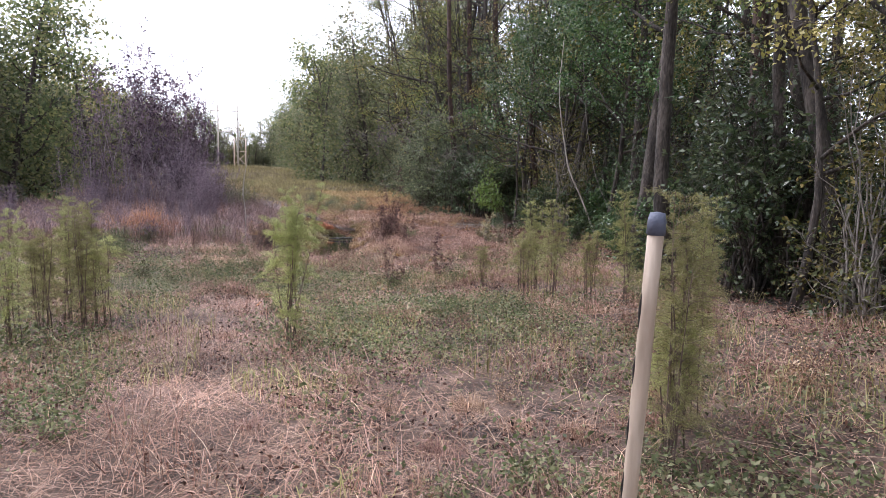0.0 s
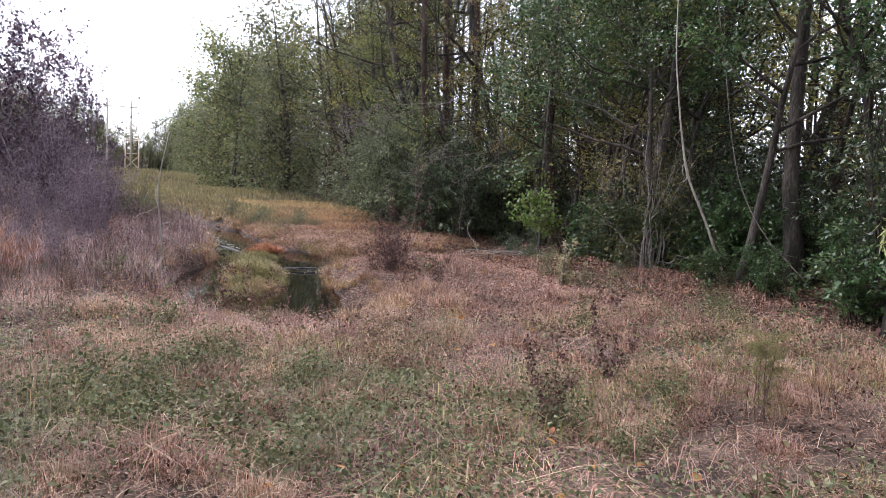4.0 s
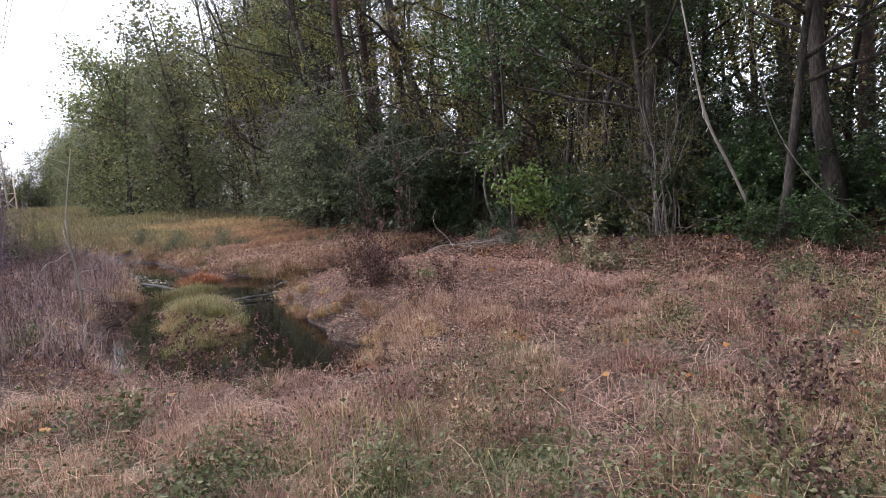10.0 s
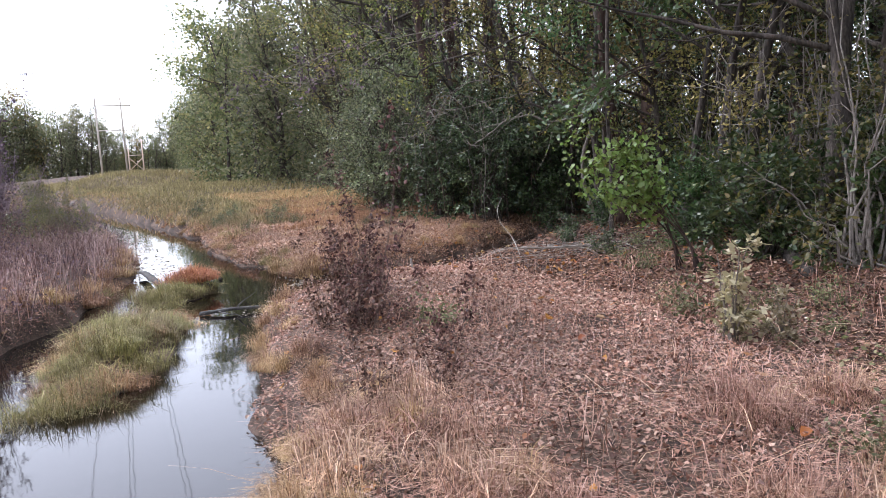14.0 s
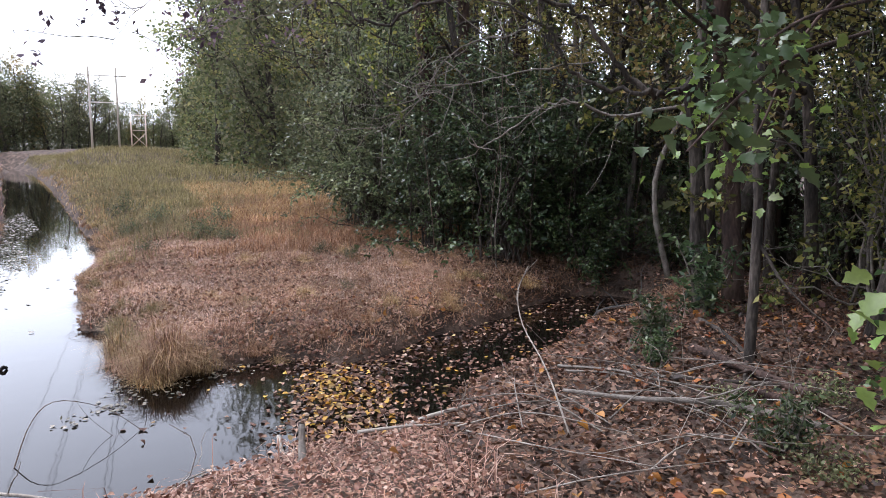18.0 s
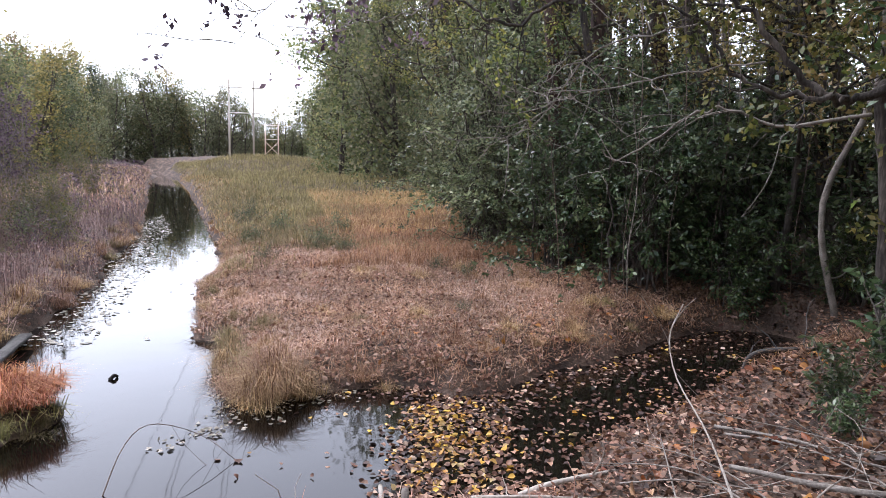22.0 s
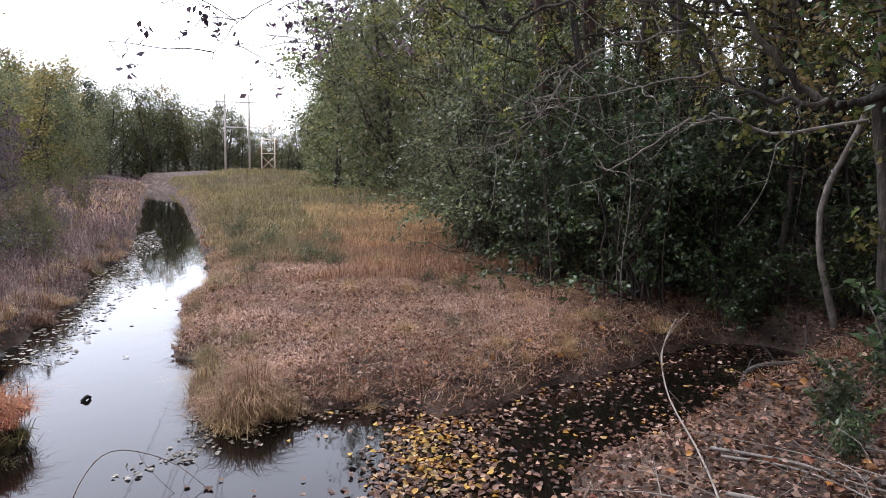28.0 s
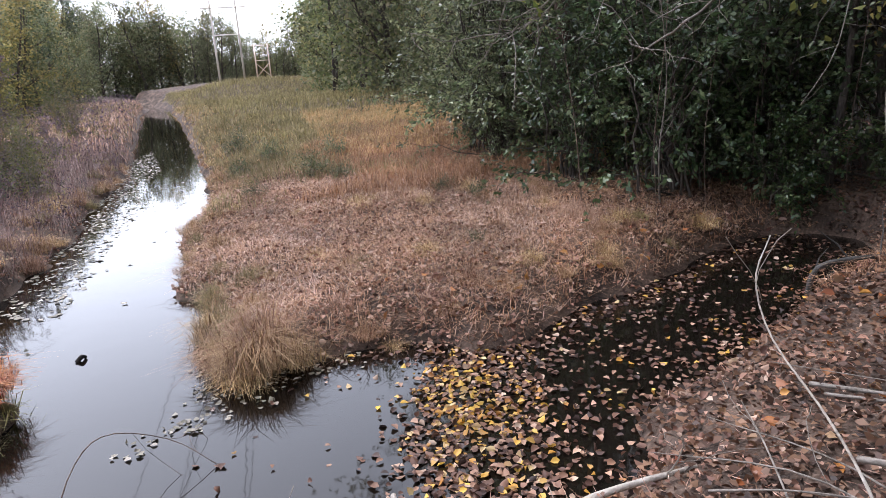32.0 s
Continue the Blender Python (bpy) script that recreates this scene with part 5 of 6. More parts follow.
a0 += [(0.0, 4.72, 0.6), (0.45, 4.8, 0.5), (0.95, 4.95, 0.55), (1.5, 5.1, 0.6), (2.1, 5.35, 0.55), (2.7, 5.75, 0.6), (3.2, 6.15, 0.6), (0.25, 4.95, 0.7), (1.25, 5.3, 0.7), (1.9, 5.6, 0.65)]
a0 += [(-0.6, 4.62, 1.3), (-0.5, 4.72, 1.2), (-0.7, 4.78, 1.3)]
a1 += [(-2.22, 4.35, 0.55), (-2.3, 4.2, 0.5), (-2.48, 4.12, 0.55), (-2.2, 4.6, 0.5), (-2.35, 4.85, 0.5), (-3.1, 3.8, 0.6), (-3.25, 4.35, 0.6)]
a1 += [(-0.85, 5.3, 1.1), (-0.9, 5.7, 1.2), (-0.95, 6.1, 1.2), (-1.0, 6.5, 1.0), (-0.75, 5.5, 0.9)]
put(T[0], a0, R, sink=0.02)
put(T[1], a1, R, sink=0.02)
put(T[4], [(-7.45, -1.4, 0.85), (-7.7, -1.0, 0.9), (-7.2, -1.7, 0.7), (-7.9, -1.6, 0.75), (-6.9, -0.9, 0.6), (-8.4, -0.6, 0.7), (-5.9, 4.4, 0.8)], R, sink=0.02)
tufts = []
for _ in range(1800):
    x, y = R.uniform(-10, 2), R.uniform(-22, -5)
    if shore(x, y) > 0.25 and x < edge(y) and waves(x, y, 0.9, 77) > -0.1 and trail(x, y) > 0.3 and len(tufts) < 110:
        tufts.append((x, y, R.uniform(0.5, 0.95)))
for _ in range(175):
    x, y = R.uniform(-6.5, 0.5), R.uniform(-8.5, -3.9)
    if shore(x, y) > 0.15 and trail(x, y) > 0.4 and x < edge(y) - 0.3:
        tufts.append((x, y, R.uniform(0.7, 1.2)))
for _ in range(60):
    x, y = R.uniform(-1.2, 4), R.uniform(4.9, 10)
    if shore(x, y) > 0.2 and x < edge(y) - 0.5:
        tufts.append((x, y, R.uniform(0.45, 0.85)))
put(T[5], tufts[:290] + [(-2.3, -3.1, 1.2), (-2.1, -3.4, 1.1), (-2.5, -3.6, 1.2), (-1.9, -3.7, 1.0)], R, sink=0.02)
front = []
for _ in range(120):
    x, y = R.uniform(-7.0, -2.6), R.uniform(-6.4, -4.8)
    if trail(x, y) > 0.5:
        front.append((x, y, R.uniform(0.55, 0.9)))
put(tussock("rank pinkish dry grass screening the water", 97, 0.3, 0.55, 420, M_STRAW, "rank_grass_tuft", 1.2), front[:60], R, sink=0.02)
put(T[3], [(-2.5, 4.6, 1.1), (-2.55, 4.5, 1.0), (-2.42, 4.5, 0.75), (-2.62, 4.7, 0.75), (-3.05, 2.35, 0.8)], R, sink=0.0)


# ---- dead wood ----
def stick(name, label, pts, r0, r1, material, n=16, twigs=0, seed=1, sides=7, category="branch"):
    rng = np.random.default_rng(seed)
    base = np.array(pts[0], float)
    line = spline(np.array(pts, float) - base, n)
    rad = np.linspace(r0, r1, n) * rng.uniform(0.88, 1.12, n)
    root = tagged(new(name), label, category)
    root.location = base
    part("stem", Heap().add(*tube(line, rad, sides)), material, root, smooth=True)
    for _ in range(twigs):
        j = rng.integers(3, n - 1)
        d = unit(line[j] - line[j - 1]) * 0.6 + rng.normal(0, 0.6, 3)
        tw = bend(rng, line[j], d, rng.uniform(0.25, 0.7), 5, 0.22)
        part("twig", Heap().add(*tube(tw, np.linspace(rad[j] * 0.45, 0.002, 6), 4)), material, root, smooth=True)
    return root


def gz(x, y, up=0.0):
    return (x, y, max(float(ground(x, y)), -0.02) + up)


stick("leaning_stick", "pale crooked dead stick leaning beside the pool", [gz(1.5, 1.3, 0.0), (1.52, 1.51, 0.66), (1.59, 1.77, 0.76), (1.67, 2.15, 0.89), (1.77, 2.39, 1.06), (1.9, 2.47, 1.23)], 0.0065, 0.003, M_PALE, 18, 2, 3)
stick("fallen_branch", "thin fallen branch across the leaf litter", [gz(2.2, 2.5, 0.05), gz(2.45, 2.1, 0.06), gz(2.55, 1.75, 0.05), gz(2.9, 1.4, 0.03)], 0.011, 0.006, M_TWIG, 16, 5, 4)
stick("fallen_branch", "thin fallen branch across the leaf litter", [gz(2.2, 2.4, 0.03), gz(2.4, 2.05, 0.05), gz(2.5, 1.6, 0.04), gz(2.3, 1.0, 0.04)], 0.008, 0.005, M_TWIG, 14, 5, 5)
stick("fallen_branch", "pale bent branch at the pool's edge", [gz(0.7, 2.25, 0.1), gz(0.95, 2.15, 0.08), gz(1.3, 2.1, 0.03)], 0.02, 0.012, M_PALE, 12, 1, 6)
stick("fallen_branch", "crooked stick at the water's edge", [gz(0.1, 2.75, 0.12), gz(0.08, 2.45, 0.12), gz(0.1, 2.15, 0.08), gz(0.0, 1.9, 0.04)], 0.014, 0.01, M_PALE, 12, 1, 7)
stick("rotten_branch", "dark rotten branch half buried in leaves", [gz(4.1, 3.0, 0.02), gz(3.8, 2.4, 0.04), gz(3.5, 1.9, 0.03), gz(2.95, 1.4, 0.02)], 0.026, 0.014, M_BARK, 16, 5, 8)
stick("rotten_branch", "dark rotten branch half buried in leaves", [gz(2.6, 1.9, 0.03), gz(2.9, 1.6, 0.04), gz(3.4, 1.2, 0.02)], 0.02, 0.012, M_BARK, 12, 4, 9)
for k in range(26):
    x, y, g, ll = R.uniform(1.2, 3.2), R.uniform(0.6, 2.5), R.uniform(0, 6.3), R.uniform(0.25, 0.7)
    if shore(x, y) < 0.1 or x < 0.2 + 0.6 * y:
        continue
    dx, dy = math.cos(g) * ll, math.sin(g) * ll
    stick("fallen_twig", "thin dry twig lying on leaf litter", [gz(x - dx, y - dy, 0.04), gz(x - dx * 0.2, y - dy * 0.1, R.uniform(0.06, 0.16)), gz(x + dx, y + dy, R.uniform(0.04, 0.2))], 0.0055, 0.002, M_TWIG if k % 3 else M_PALE, 10, 2, 200 + k, 5)
stick("fallen_branch", "long pale fallen branch on the bank", [gz(1.75, 1.75, 0.09), gz(2.1, 1.45, 0.08), gz(2.5, 1.15, 0.1), gz(2.85, 0.7, 0.05)], 0.013, 0.022, M_TWIG, 16, 4, 261)
stick("rotten_branch", "thick reddish rotten branch on the bank", [gz(3.3, 2.25, 0.04), gz(3.3, 1.7, 0.05), gz(3.2, 1.1, 0.04)], 0.04, 0.03, M_BARKP, 12, 1, 262, 8)
stick("rotten_branch", "thick reddish rotten branch on the bank", [gz(2.85, 1.55, 0.04), gz(3.0, 1.2, 0.04), gz(3.1, 0.75, 0.03)], 0.032, 0.026, M_BARKP, 12, 1, 263, 8)
stick("fallen_log", "fallen grey log at the foot of the woods", [gz(3.9, -0.7, 0.25), gz(3.0, -1.6, 0.12), gz(2.1, -2.6, 0.03)], 0.085, 0.06, M_BARK, 14, 1, 10, 9, "log")
log = stick("drift_log", "flat grey weathered half log sloping along the bank", [(-2.94, 4.7, 0.11), (-3.0, 5.2, 0.16), (-3.05, 6.1, 0.14), (-3.12, 7.0, 0.05)], 0.05, 0.065, M_GREYW, 18, 0, 11, 6, "log")
log.scale = (1.3, 1, 0.32)
stick("broken_stake", "short broken grey stake in the mud by the water", [gz(0.03, 1.62, -0.05), gz(0.06, 1.75, 0.1), gz(0.07, 1.8, 0.2)], 0.024, 0.018, M_TWIG, 10, 0, 71, 8)
for k, (a, b_, c) in enumerate([((-1.3, 2.35), (-0.9, 2.2), (-0.35, 2.55)), ((-1.0, 2.0), (-0.75, 2.2), (-0.5, 2.15)), ((-1.7, 2.8), (-1.3, 2.5), (-0.8, 2.1)), ((0.45, 2.0), (0.7, 1.9), (1.05, 1.75))]):
    stick("thin_driftwood", "thin pale driftwood stick at the waterline", [(a[0], a[1], max(0.03, gz(*a)[2] + 0.05)), (b_[0], b_[1], max(0.06, gz(*b_)[2] + 0.07)), (c[0], c[1], max(0.04, gz(*c)[2] + 0.04))], 0.012, 0.005, M_PALE, 12, 2, 73 + k)
stick("drift_branch", "pale stick floating against the reeds", [(-2.6, 2.55, 0.03), (-2.2, 2.45, 0.06), (-1.75, 2.35, 0.05)], 0.028, 0.018, M_GREYW, 12, 2, 12)
stick("drift_branch", "bare twig rising from the shallow water", [(-1.55, 3.1, -0.05), (-1.45, 3.35, 0.22), (-1.3, 3.5, 0.3), (-1.0, 3.55, 0.18), (-0.75, 3.5, -0.02)], 0.004, 0.002, M_STEM, 16, 4, 13)
stick("root_arch", "weathered grey root arching out of the dark pool", [gz(3.95, 4.5, -0.02), (4.02, 4.5, 0.22), (4.25, 4.45, 0.3), (4.6, 4.2, 0.36), (4.9, 3.9, 0.42), gz(5.2, 3.7, 0.02)], 0.026, 0.012, M_GREYW, 20, 8, 14, 8, "root")
stick("dead_sapling", "bare white forked dead sapling", [gz(4.0, 6.9), (3.92, 6.8, 1.0), (4.0, 6.8, 1.9), (3.8, 6.75, 3.2)], 0.012, 0.004, M_TWIG, 16, 14, 15, 6, "sapling")
stick("dead_sapling", "thin grey dead sapling", [gz(3.2, 7.3), (3.1, 7.2, 1.2), (2.95, 7.2, 2.4)], 0.008, 0.003, M_STEM, 14, 4, 16, 6, "sapling")
stick("curved_pale_trunk", "pale curving thin trunk hanging at the wood's edge", [(2.3, -3.3, 5.6), (2.06, -3.6, 4.3), (2.1, -3.7, 3.5), (2.2, -3.72, 2.95), (2.32, -3.8, 2.3), (2.6, -3.95, 1.62), gz(2.9, -4.15, 0.1)], 0.008, 0.026, M_PALE, 22, 3, 17, 7, "tree trunk")
stick("hanging_vine", "long pale woody vine hanging from the trees", [(2.5, -3.9, 5.2), (2.38, -4.3, 4.0), (2.45, -4.45, 3.0), (2.6, -4.6, 2.15), (2.8, -4.95, 1.42), gz(3.2, -5.5, 0.1)], 0.004, 0.01, M_TWIG, 22, 2, 18, 6, "vine")
stick("thin_bare_tree", "thin pale bare sapling on the near bank", [gz(-5.3, -1.2), (-5.28, -1.2, 1.0), (-5.33, -1.25, 1.7), (-5.2, -1.3, 2.5)], 0.017, 0.005, M_PALE, 16, 8, 19, 6, "sapling")
for k, (x, y) in enumerate([(3.9, 6.8), (4.6, 6.9), (5.4, 7.1), (4.2, 8.0), (6.1, 6.4)]):
    stick("hanging_vine", "thin woody vine hanging into the shrubs", [(x + 0.3, y + 0.5, 4.4), (x + 0.1, y, 2.6), (x - 0.1, y - 0.1, 1.2), gz(x, y, 0.0)], 0.006, 0.005, M_STEM, 16, 0, 30 + k, 5, "vine")

# ---- the leaning trees over the pool ----
grove = tagged(new("arching_tree"), "grey multi-stemmed tree with long limbs arching over the pool", "tree")
grove.location = gz(4.75, 3.6)
o = np.array(grove.location)


def bough(name, pts, r0, r1, material, n=20, twigs=0, seed=0, leaves=None, per=14, leaf=0.07):
    rng = np.random.default_rng(seed)
    line = spline(np.array(pts, float) - o, n)
    if name == "limb":
        r0, r1 = r0 * 0.8, r1 * 0.7
        line[2:-1] += rng.normal(0, 0.022, (n - 3, 3))
    rad = np.linspace(r0, r1, n) * rng.uniform(0.88, 1.12, n)
    ob = part(name, Heap().add(*tube(line, rad, 8)), material, grove, smooth=True)
    h, lv = Heap(), []
    for _ in range(twigs):
        j = rng.integers(2, n)
        tw = bend(rng, line[j], unit(line[j] - line[j - 1]) * 0.7 + rng.normal(0, 0.6, 3), rng.uniform(0.4, 1.1), 6, 0.25, -0.03)
        h.add(*tube(tw, np.linspace(max(rad[j] * 0.4, 0.006), 0.003, 7), 4))
        for _ in range(3):
            q = bend(rng, tw[rng.integers(2, 7)], rng.normal(0, 1, 3), rng.uniform(0.15, 0.45), 3, 0.25, -0.05)
            h.add(*tube(q, np.linspace(0.004, 0.002, 4), 3))
            lv += [q[2], q[3]]
    if h.n:
        part("twig_spray", h, material, ob, smooth=True)
    if leaves and lv:
        c = np.repeat(np.array(lv), per, 0)
        part("leaf_spray", Heap().add(*leaf_cards(rng, c + rng.normal(0, 0.045, c.shape), leaf, 0.6, 0.2, 0.7)), leaves, ob)
    return ob


bough("trunk", [gz(4.65, 3.55, -0.1), (4.68, 3.7, 1.66), (4.58, 3.78, 2.63), (4.5, 3.68, 2.8)], 0.085, 0.06, M_BARK, 20, 0, 1)
bough("trunk", [gz(4.62, 3.52, -0.1), (4.62, 3.66, 1.4), (4.7, 3.8, 2.9), (4.9, 3.9, 5.2), (4.7, 4.2, 8.0)], 0.07, 0.03, M_BARK, 24, 5, 2, M_OAK)
bough("trunk", [gz(4.96, 3.7, -0.1), (4.98, 3.86, 2.1), (5.1, 3.9, 4.2), (5.4, 4.0, 7.5)], 0.07, 0.035, M_BARK, 20, 5, 3, M_OAK)
bough("trunk", [gz(5.06, 3.49, -0.1), (5.1, 3.73, 2.1), (4.87, 3.72, 3.7), (4.8, 3.6, 7.0)], 0.12, 0.07, M_BARKP, 20, 5, 4, M_OAK)
bough("limb", [(4.5, 3.66, 2.76), (4.28, 3.81, 2.67), (4.04, 4.01, 2.81), (3.8, 4.15, 3.1), (3.59, 4.24, 3.42), (3.17, 4.47, 3.66), (2.6, 4.7, 4.1)], 0.05, 0.022, M_BARK, 28, 7, 5, M_OAK, 6)
bough("limb", [(4.25, 3.82, 2.68), (3.99, 3.79, 2.67), (3.68, 4.05, 2.72), (3.37, 4.25, 2.93), (3.15, 4.32, 3.29), (2.81, 4.48, 3.5), (2.42, 4.65, 3.7)], 0.034, 0.012, M_BARK, 28, 8, 6, M_OAK, 5)
bough("limb", [(5.0, 4.3, 2.6), (4.48, 4.97, 2.52), (4.07, 5.25, 2.71), (3.76, 5.46, 2.59), (3.45, 5.67, 2.27), (3.16, 5.82, 2.13), (3.02, 5.89, 2.25)], 0.024, 0.01, M_TWIG, 26, 10, 7)
bough("limb", [(4.8, 3.8, 4.6), (3.41, 4.86, 3.95), (2.41, 5.42, 3.72), (1.87, 5.67, 3.5), (1.53, 5.76, 3.56), (1.22, 5.8, 3.77), (0.7, 5.9, 4.2)], 0.03, 0.01, M_BARK, 30, 9, 8, M_OAK, 5)
bough("limb", [(3.0, 5.3, 4.5), (1.99, 6.02, 4.13), (1.18, 6.33, 3.79), (0.72, 6.45, 3.6), (0.25, 6.52, 3.53), (-0.15, 6.57, 3.4), (-0.7, 6.3, 3.3)], 0.012, 0.005, M_TWIG, 30, 9, 9, M_PURPLE, 3, 0.075)
bough("limb", [(2.2, 5.6, 4.3), (0.9, 6.1, 4.1), (-0.1, 6.05, 3.75), (-0.62, 6.04, 3.54), (-0.9, 6.1, 3.1)], 0.012, 0.004, M_TWIG, 24, 10, 10, M_PURPLE, 3, 0.075)
bough("limb", [(3.7, 4.2, 3.0), (3.0, 5.0, 2.9), (2.4, 5.6, 2.75), (1.9, 6.0, 2.6)], 0.012, 0.004, M_TWIG, 20, 16, 11)
bough("limb", [(3.4, 4.6, 3.4), (2.6, 5.2, 3.2), (2.2, 5.6, 2.6), (1.7, 5.9, 2.3)], 0.012, 0.004, M_TWIG, 20, 16, 12)
thin = tagged(new("slim_tree"), "slim pale-barked young tree by the pool", "tree")
thin.location = gz(3.43, 1.8)
o = np.array(thin.location)
grove = thin
bough("trunk", [gz(3.43, 1.8, -0.1), (3.57, 1.93, 1.54), (3.55, 1.98, 2.5), (3.7, 2.1, 4.5)], 0.042, 0.026, M_BARK, 18, 5, 21, M_OAK, 5)
for k, (x, y, r) in enumerate([(6.7, 10.8, 0.2), (5.3, 10.45, 0.16), (4.15, 9.85, 0.13)]):
    grove = tagged(new("pine_tree"), "straight dark reddish trunk deep in the woods", "tree")
    grove.location = gz(x, y)
    o = np.array(grove.location)
    bough("trunk", [gz(x, y, -0.1), (x - 0.1, y - 0.1, 3.2), (x - 0.4, y - 0.2, 6), (x - 0.5, y, 12)], r, r * 0.6, M_BARKP, 16, 6, 40 + k, M_OAK)
for k, (x, y) in enumerate([(6.6, 7.2), (7.0, 7.0), (6.2, 8.4), (5.9, 5.4)]):
    grove = tagged(new("slim_tree"), "slim pale-barked young tree in the shade", "tree")
    grove.location = gz(x, y)
    o = np.array(grove.location)
    bough("trunk", [gz(x, y, -0.1), (x - 0.25, y + 0.1, 1.7), (x - 0.3 + 0.2 * k, y, 3.5), (x - 0.5, y, 7)], 0.045, 0.02, M_TWIG, 16, 4, 50 + k, M_OAK, 5)


# ---- broad green leaves close to the path ----
def leaf_shape(size, seed):
    """A lobed, slightly cupped leaf blade."""
    rng = np.random.default_rng(seed)
    n = 13
    t = np.linspace(0, 1, n)
    w = (0.34 * np.sin(np.pi * t**0.8) * (1 + 0.28 * np.sin(t * 19 + seed)) + 0.012) * size
    mid = np.stack([0 * t, t * size, -0.18 * size * t**2], 1)
    l = mid + np.stack([-w, 0 * t + 0.05 * w, 0.28 * w], 1)
    r = mid + np.stack([w, 0 * t + 0.05 * w, 0.28 * w], 1)
    v = np.concatenate([l, mid, r])
    i = np.arange(n - 1)
    return v, np.concatenate([np.stack([i, i + n, i + n + 1, i + 1], 1), np.stack([i + n, i + 2 * n, i + 2 * n + 1, i + n + 1], 1)])


LEAF = [Heap().add(*leaf_shape(1.0, k % 4)).mesh("leaf", M_LIGHT if k < 4 else M_PRIVET) for k in range(8)]


def leafy_spray(name, label, pts, count, size, seed, bunch=0.16, first=6, shade=0):
    """A thin branch with single broad leaves, each one a piece."""
    rng = np.random.default_rng(seed)
    base = np.array(pts[0], float)
    line = spline(np.array(pts, float) - base, 18)
    root = tagged(new(name), label, "branch")
    root.location = base
    stem = part("stem", Heap().add(*tube(line, np.linspace(0.01, 0.003, 18), 6)), M_BARKP, root, smooth=True)
    for _ in range(count):
        j = rng.integers(first, 18)
        at = Vector(line[j] + rng.normal(0, bunch, 3))
        q = Euler((rng.normal(-0.5, 0.45), rng.normal(0, 0.5), rng.uniform(0, 6.3))).to_quaternion()
        lf = new("leaf", LEAF[rng.integers(0, 4) + 4 * shade])
        lf.parent = root
        lf.matrix_basis = Matrix.LocRotScale(at, q, Vector((1, 1, 1)) * size * rng.uniform(0.6, 1.2))
    return root


for k, (x, y, z) in enumerate([(0.86, -0.85, 1.66), (0.92, -1.05, 1.5), (0.98, -1.0, 1.76), (1.1, -1.2, 1.84), (1.05, -1.25, 1.4), (1.25, -1.35, 1.62), (1.4, -1.45, 1.5), (1.3, -1.3, 1.88)]):
    leafy_spray("green_leafy_branch", "bright green broad-leaved branch arching beside the path", [(1.75 + 0.1 * (k % 4), -1.6 + 0.06 * k, 0.5), (1.7 + 0.05 * (k % 4), -1.5 + 0.05 * k, 0.95), (0.5 * x + 0.75, 0.5 * y - 0.62, z - 0.08), (x, y, z)], 96, 0.07, 4 + k, 0.085, 9)
leafy_spray("green_leafy_branch", "bright green broad-leaved branch hanging beside the path", [(2.5, 0.3, 3.0), (2.1, 0.42, 2.6), (1.9, 0.45, 2.2), (1.78, 0.5, 1.88)], 90, 0.062, 3, 0.11)
for k, (x, y, z) in enumerate([(0.9, -0.15, 2.05), (1.15, 0.0, 2.25), (0.72, -1.2, 2.24), (1.0, -0.9, 2.32)]):
    leafy_spray("green_leafy_branch", "darker green leafy branch drooping over the path's edge", [(x + 1.5, y + 0.5, z + 0.55), (x + 0.9, y + 0.35, z + 0.4), (x + 0.4, y + 0.15, z + 0.22), (x, y, z)], 70, 0.075, 31 + k, 0.09, 8, 1)
leafy_spray("green_leafy_branch", "darker green leafy branch in the shade", [(3.5, 1.9, 2.8), (2.9, 1.5, 2.6), (2.4, 1.25, 2.4), (2.3, 1.2, 2.1)], 90, 0.062, 16, 0.16)
low = bush("small_evergreen_shrub", "small glossy evergreen seedling shrub on leaf litter", 85, 0.75, 0.6, 0.1, (M_TWIG, M_PRIVET), 8, 6, 12, 0.06, 0.35, 0.2)
put(low, [(4.35, 3.2, 1.0), (3.2, 2.6, 0.6), (2.4, 0.6, 0.5), (3.6, 0.4, 0.6), (2.9, 2.2, 0.45)], R)
pale = mound("pale_leaved_seedling", "small seedling with pale yellow autumn leaves", 87, 1.0, 0.6, 0.075, (M_TWIG, M_CREAM), 12, 5, 10, 0.6)
put(pale, [(0.35, -3.3, 0.8), (0.65, -3.5, 0.6)], R)
stump = bush("weedy_clump", "grey-green weeds with pale stems on the spit", 86, 0.6, 0.8, 0.045, (M_STEM, M_SAGE), 16, 6, 12, 0.07, 0.4, 0.1, "weeds", 0.005)
put(stump, [(0.3, 12.3, 0.9), (0.7, 11.6, 0.7), (-0.7, 10.5, 0.6), (-1.0, 13.5, 0.8), (2.3, 8.6, 0.5), (2.0, 9.4, 0.5), (-0.4, 15, 1.0), (1.6, 6.4, 0.35), (-1.2, 17, 1.2), (0.9, 14.4, 1), (-5.3, 9.0, 1.4), (-4.9, 12.4, 1.3), (-5.6, 10.6, 1.3)], R)

# ---- on the water ----
x, y = R.uniform(-1.0, 5.4, 30000), R.uniform(2.3, 7.2, 30000)
d = shore(x, y)
dens = 4.0 * np.exp(-((x - 0.75 - 0.25 * (y - 3.5)) ** 2 / 0.1 + (y - 3.55) ** 2 / 0.9)) + 0.15 * np.exp(-((x - 1.5) ** 2 + (y - 4.2) ** 2) / 0.8) + np.where((d > -0.2) & (x > 0), 0.35, np.where((d > -0.42) & (x > 0.7), 0.2, np.where(x > 0.9, 0.1, 0.012)))
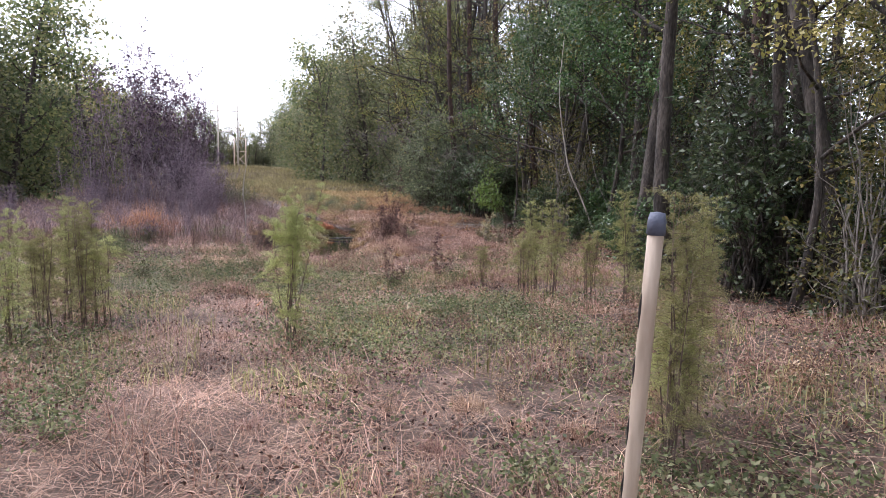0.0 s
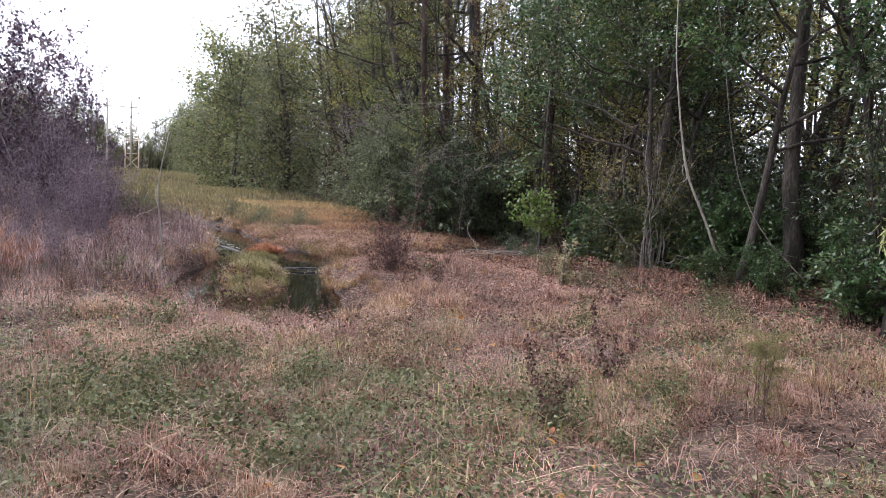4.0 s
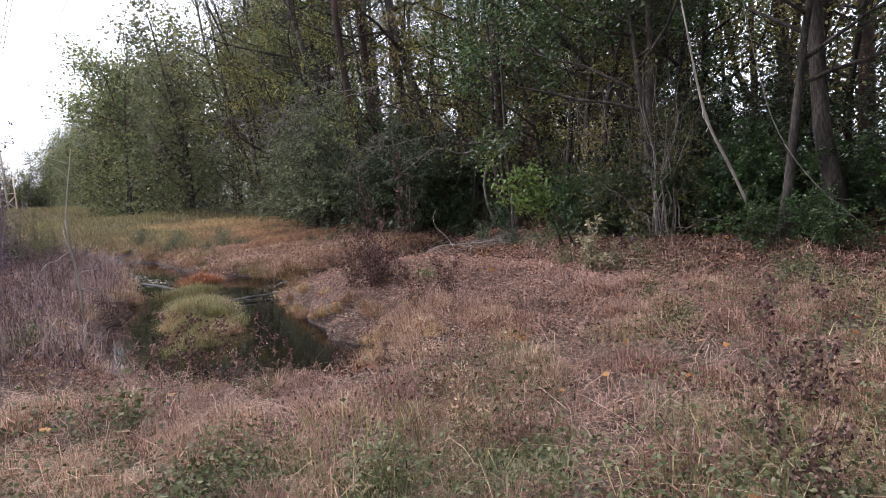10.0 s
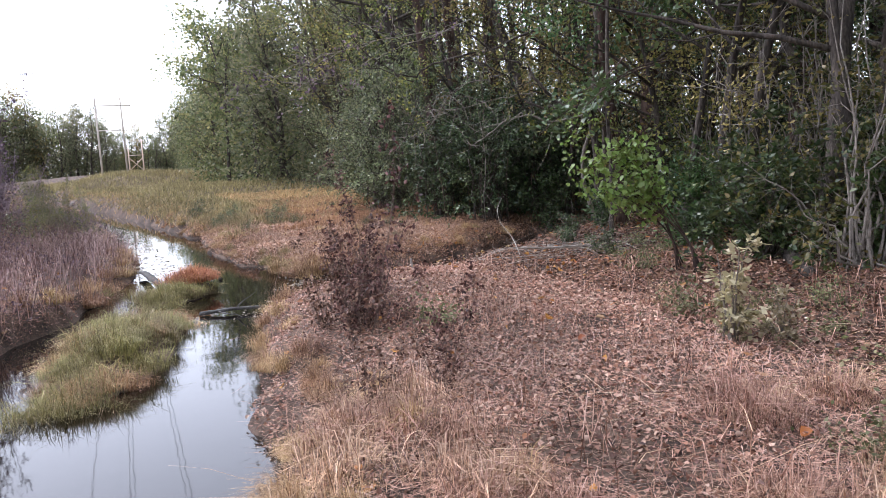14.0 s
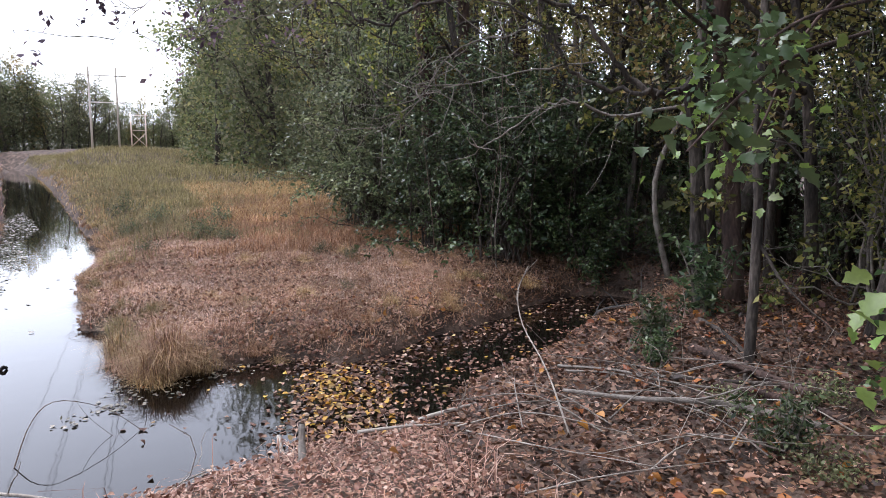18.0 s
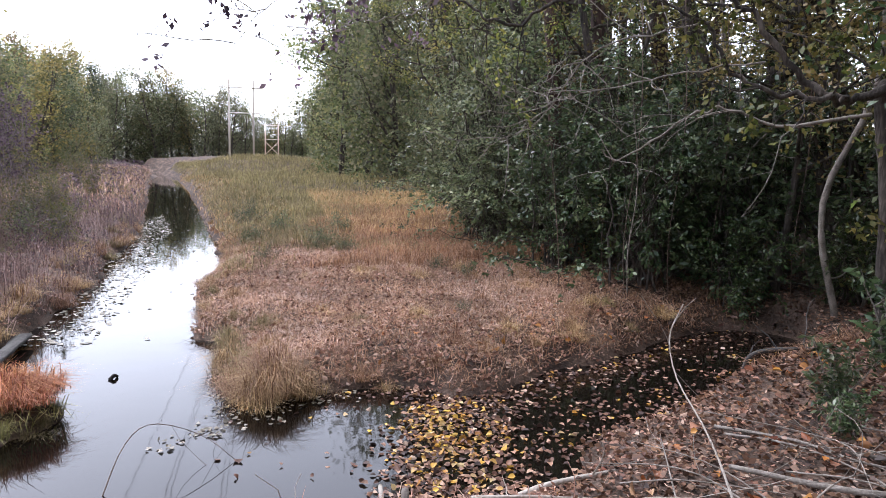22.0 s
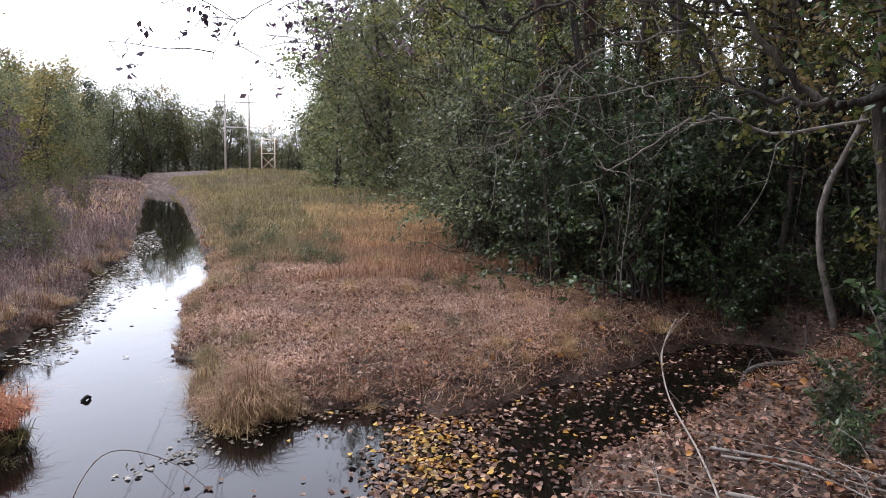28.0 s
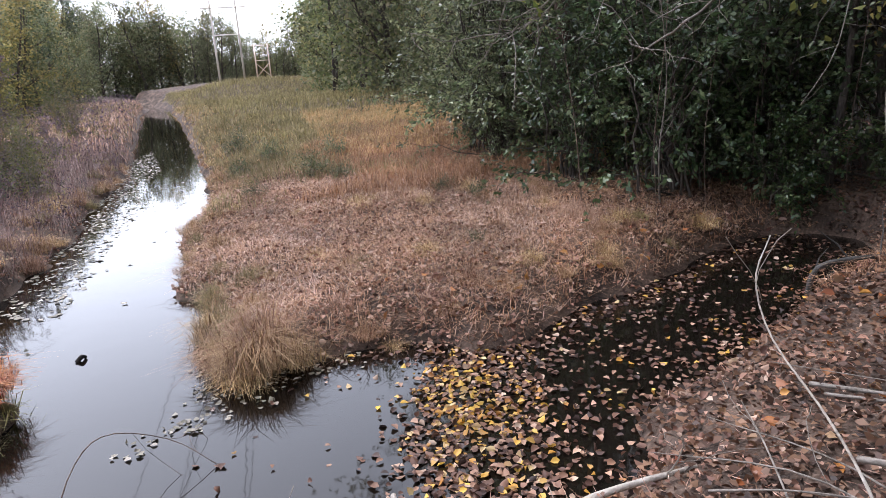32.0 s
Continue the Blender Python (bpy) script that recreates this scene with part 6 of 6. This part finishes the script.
near = np.exp(-((x - 0.72) ** 2 / 0.1 + (y - 3.7) ** 2 / 0.35))
ok = (d < 0.06) & (R.random(30000) < dens * 0.8)
gold = ok & (R.random(30000) < 0.08 + 0.62 * near)
tan = ok & ~gold & (R.random(30000) < 0.35)
for sel, mat, what in ((tan, M_LITTER, "tan and brown leaves drifted together on the dark pool"), (gold, M_YELLOW, "yellow and tan fallen leaves floating on the dark pool"), (ok & ~gold & ~tan, M_MOULD_SHADE, "sodden brown leaves floating on the dark pool")):
    p = np.stack([x[sel], y[sel], 0.006 + 0.012 * R.random(sel.sum())], 1)
    stuff("floating_leaves", *leaf_cards(R, p, 0.05, 0.75, 0.85, 0, 0.16, fine=True), mat, what, "leaf litter")
x, y = R.uniform(-4.6, -1.2, 16000), R.uniform(2, 34, 16000)
b = np.array(BANKS)
gap = x - np.interp(y, b[:, 0], b[:, 1])
ok = (shore(x, y) < -0.02) & (R.random(16000) < np.where(gap < 0.75 + 0.2 * waves(x, y, 1.5, 4), 0.75, 0.012)) & (y > 6.8)
p = np.stack([x[ok], y[ok], 0.005 + 0.008 * R.random(ok.sum())], 1)
stuff("floating_pads", *leaf_cards(R, p, 0.07, 0.85, 0.97, 0, 0.05), M_PAD, "small pale floating leaves and pads along the bank", "water plants")
x, y = R.uniform(-2.6, 0.2, 1800), R.uniform(2.0, 5.0, 1800)
ok = (shore(x, y) < 0.05) & (shore(x, y) > -0.3)
p = np.stack([x[ok], y[ok], 0.006 + 0.008 * R.random(ok.sum())], 1)
stuff("floating_leaves", *leaf_cards(R, p, 0.042, 0.75, 0.95, 0, 0.1, fine=True), M_PAD, "pale wet leaves drifted against the bank", "leaf litter")
stick("floating_chunk", "dark lump of wood floating in the creek", [(-2.0, 5.5, 0.0), (-1.97, 5.53, 0.03), (-1.95, 5.57, 0.01)], 0.022, 0.012, M_STRIPE, 8, 0, 60)

# ---- walking staff ----
staff = tagged(new("walking_staff"), "pale peeled wooden walking staff with a blue-grey cap", "walking stick")
top, foot = np.array((-5.307, -17.902, 2.035)), np.array(gz(-5.353, -17.856, -0.05))
staff.location = foot
line = np.linspace(foot, top, 12) - foot
part("shaft", Heap().add(*tube(line, np.linspace(0.016, 0.0145, 12) * R.uniform(0.96, 1.04, 12), 12)), M_STAFF, staff, smooth=True)
e = unit(top - foot)
part("cap", Heap().add(*tube([line[-1] - e * 0.004, line[-1] + e * 0.02, line[-1] + e * 0.034, line[-1] + e * 0.036], [0.0165, 0.0165, 0.013, 0.002], 12)), M_CAP, staff, "blue-grey rubber cap", smooth=True)
side = unit(np.cross(e, (0.3, 1.0, 0.0)))
for k in range(5):
    a = line[-1] - e * (0.1 + 0.11 * k) + side * 0.0125
    part("crack", Heap().add(*tube([a, a - e * 0.04 + side * 0.0015, a - e * 0.085], [0.001, 0.0035, 0.001], 5)), M_STRIPE, staff, "dark crack")
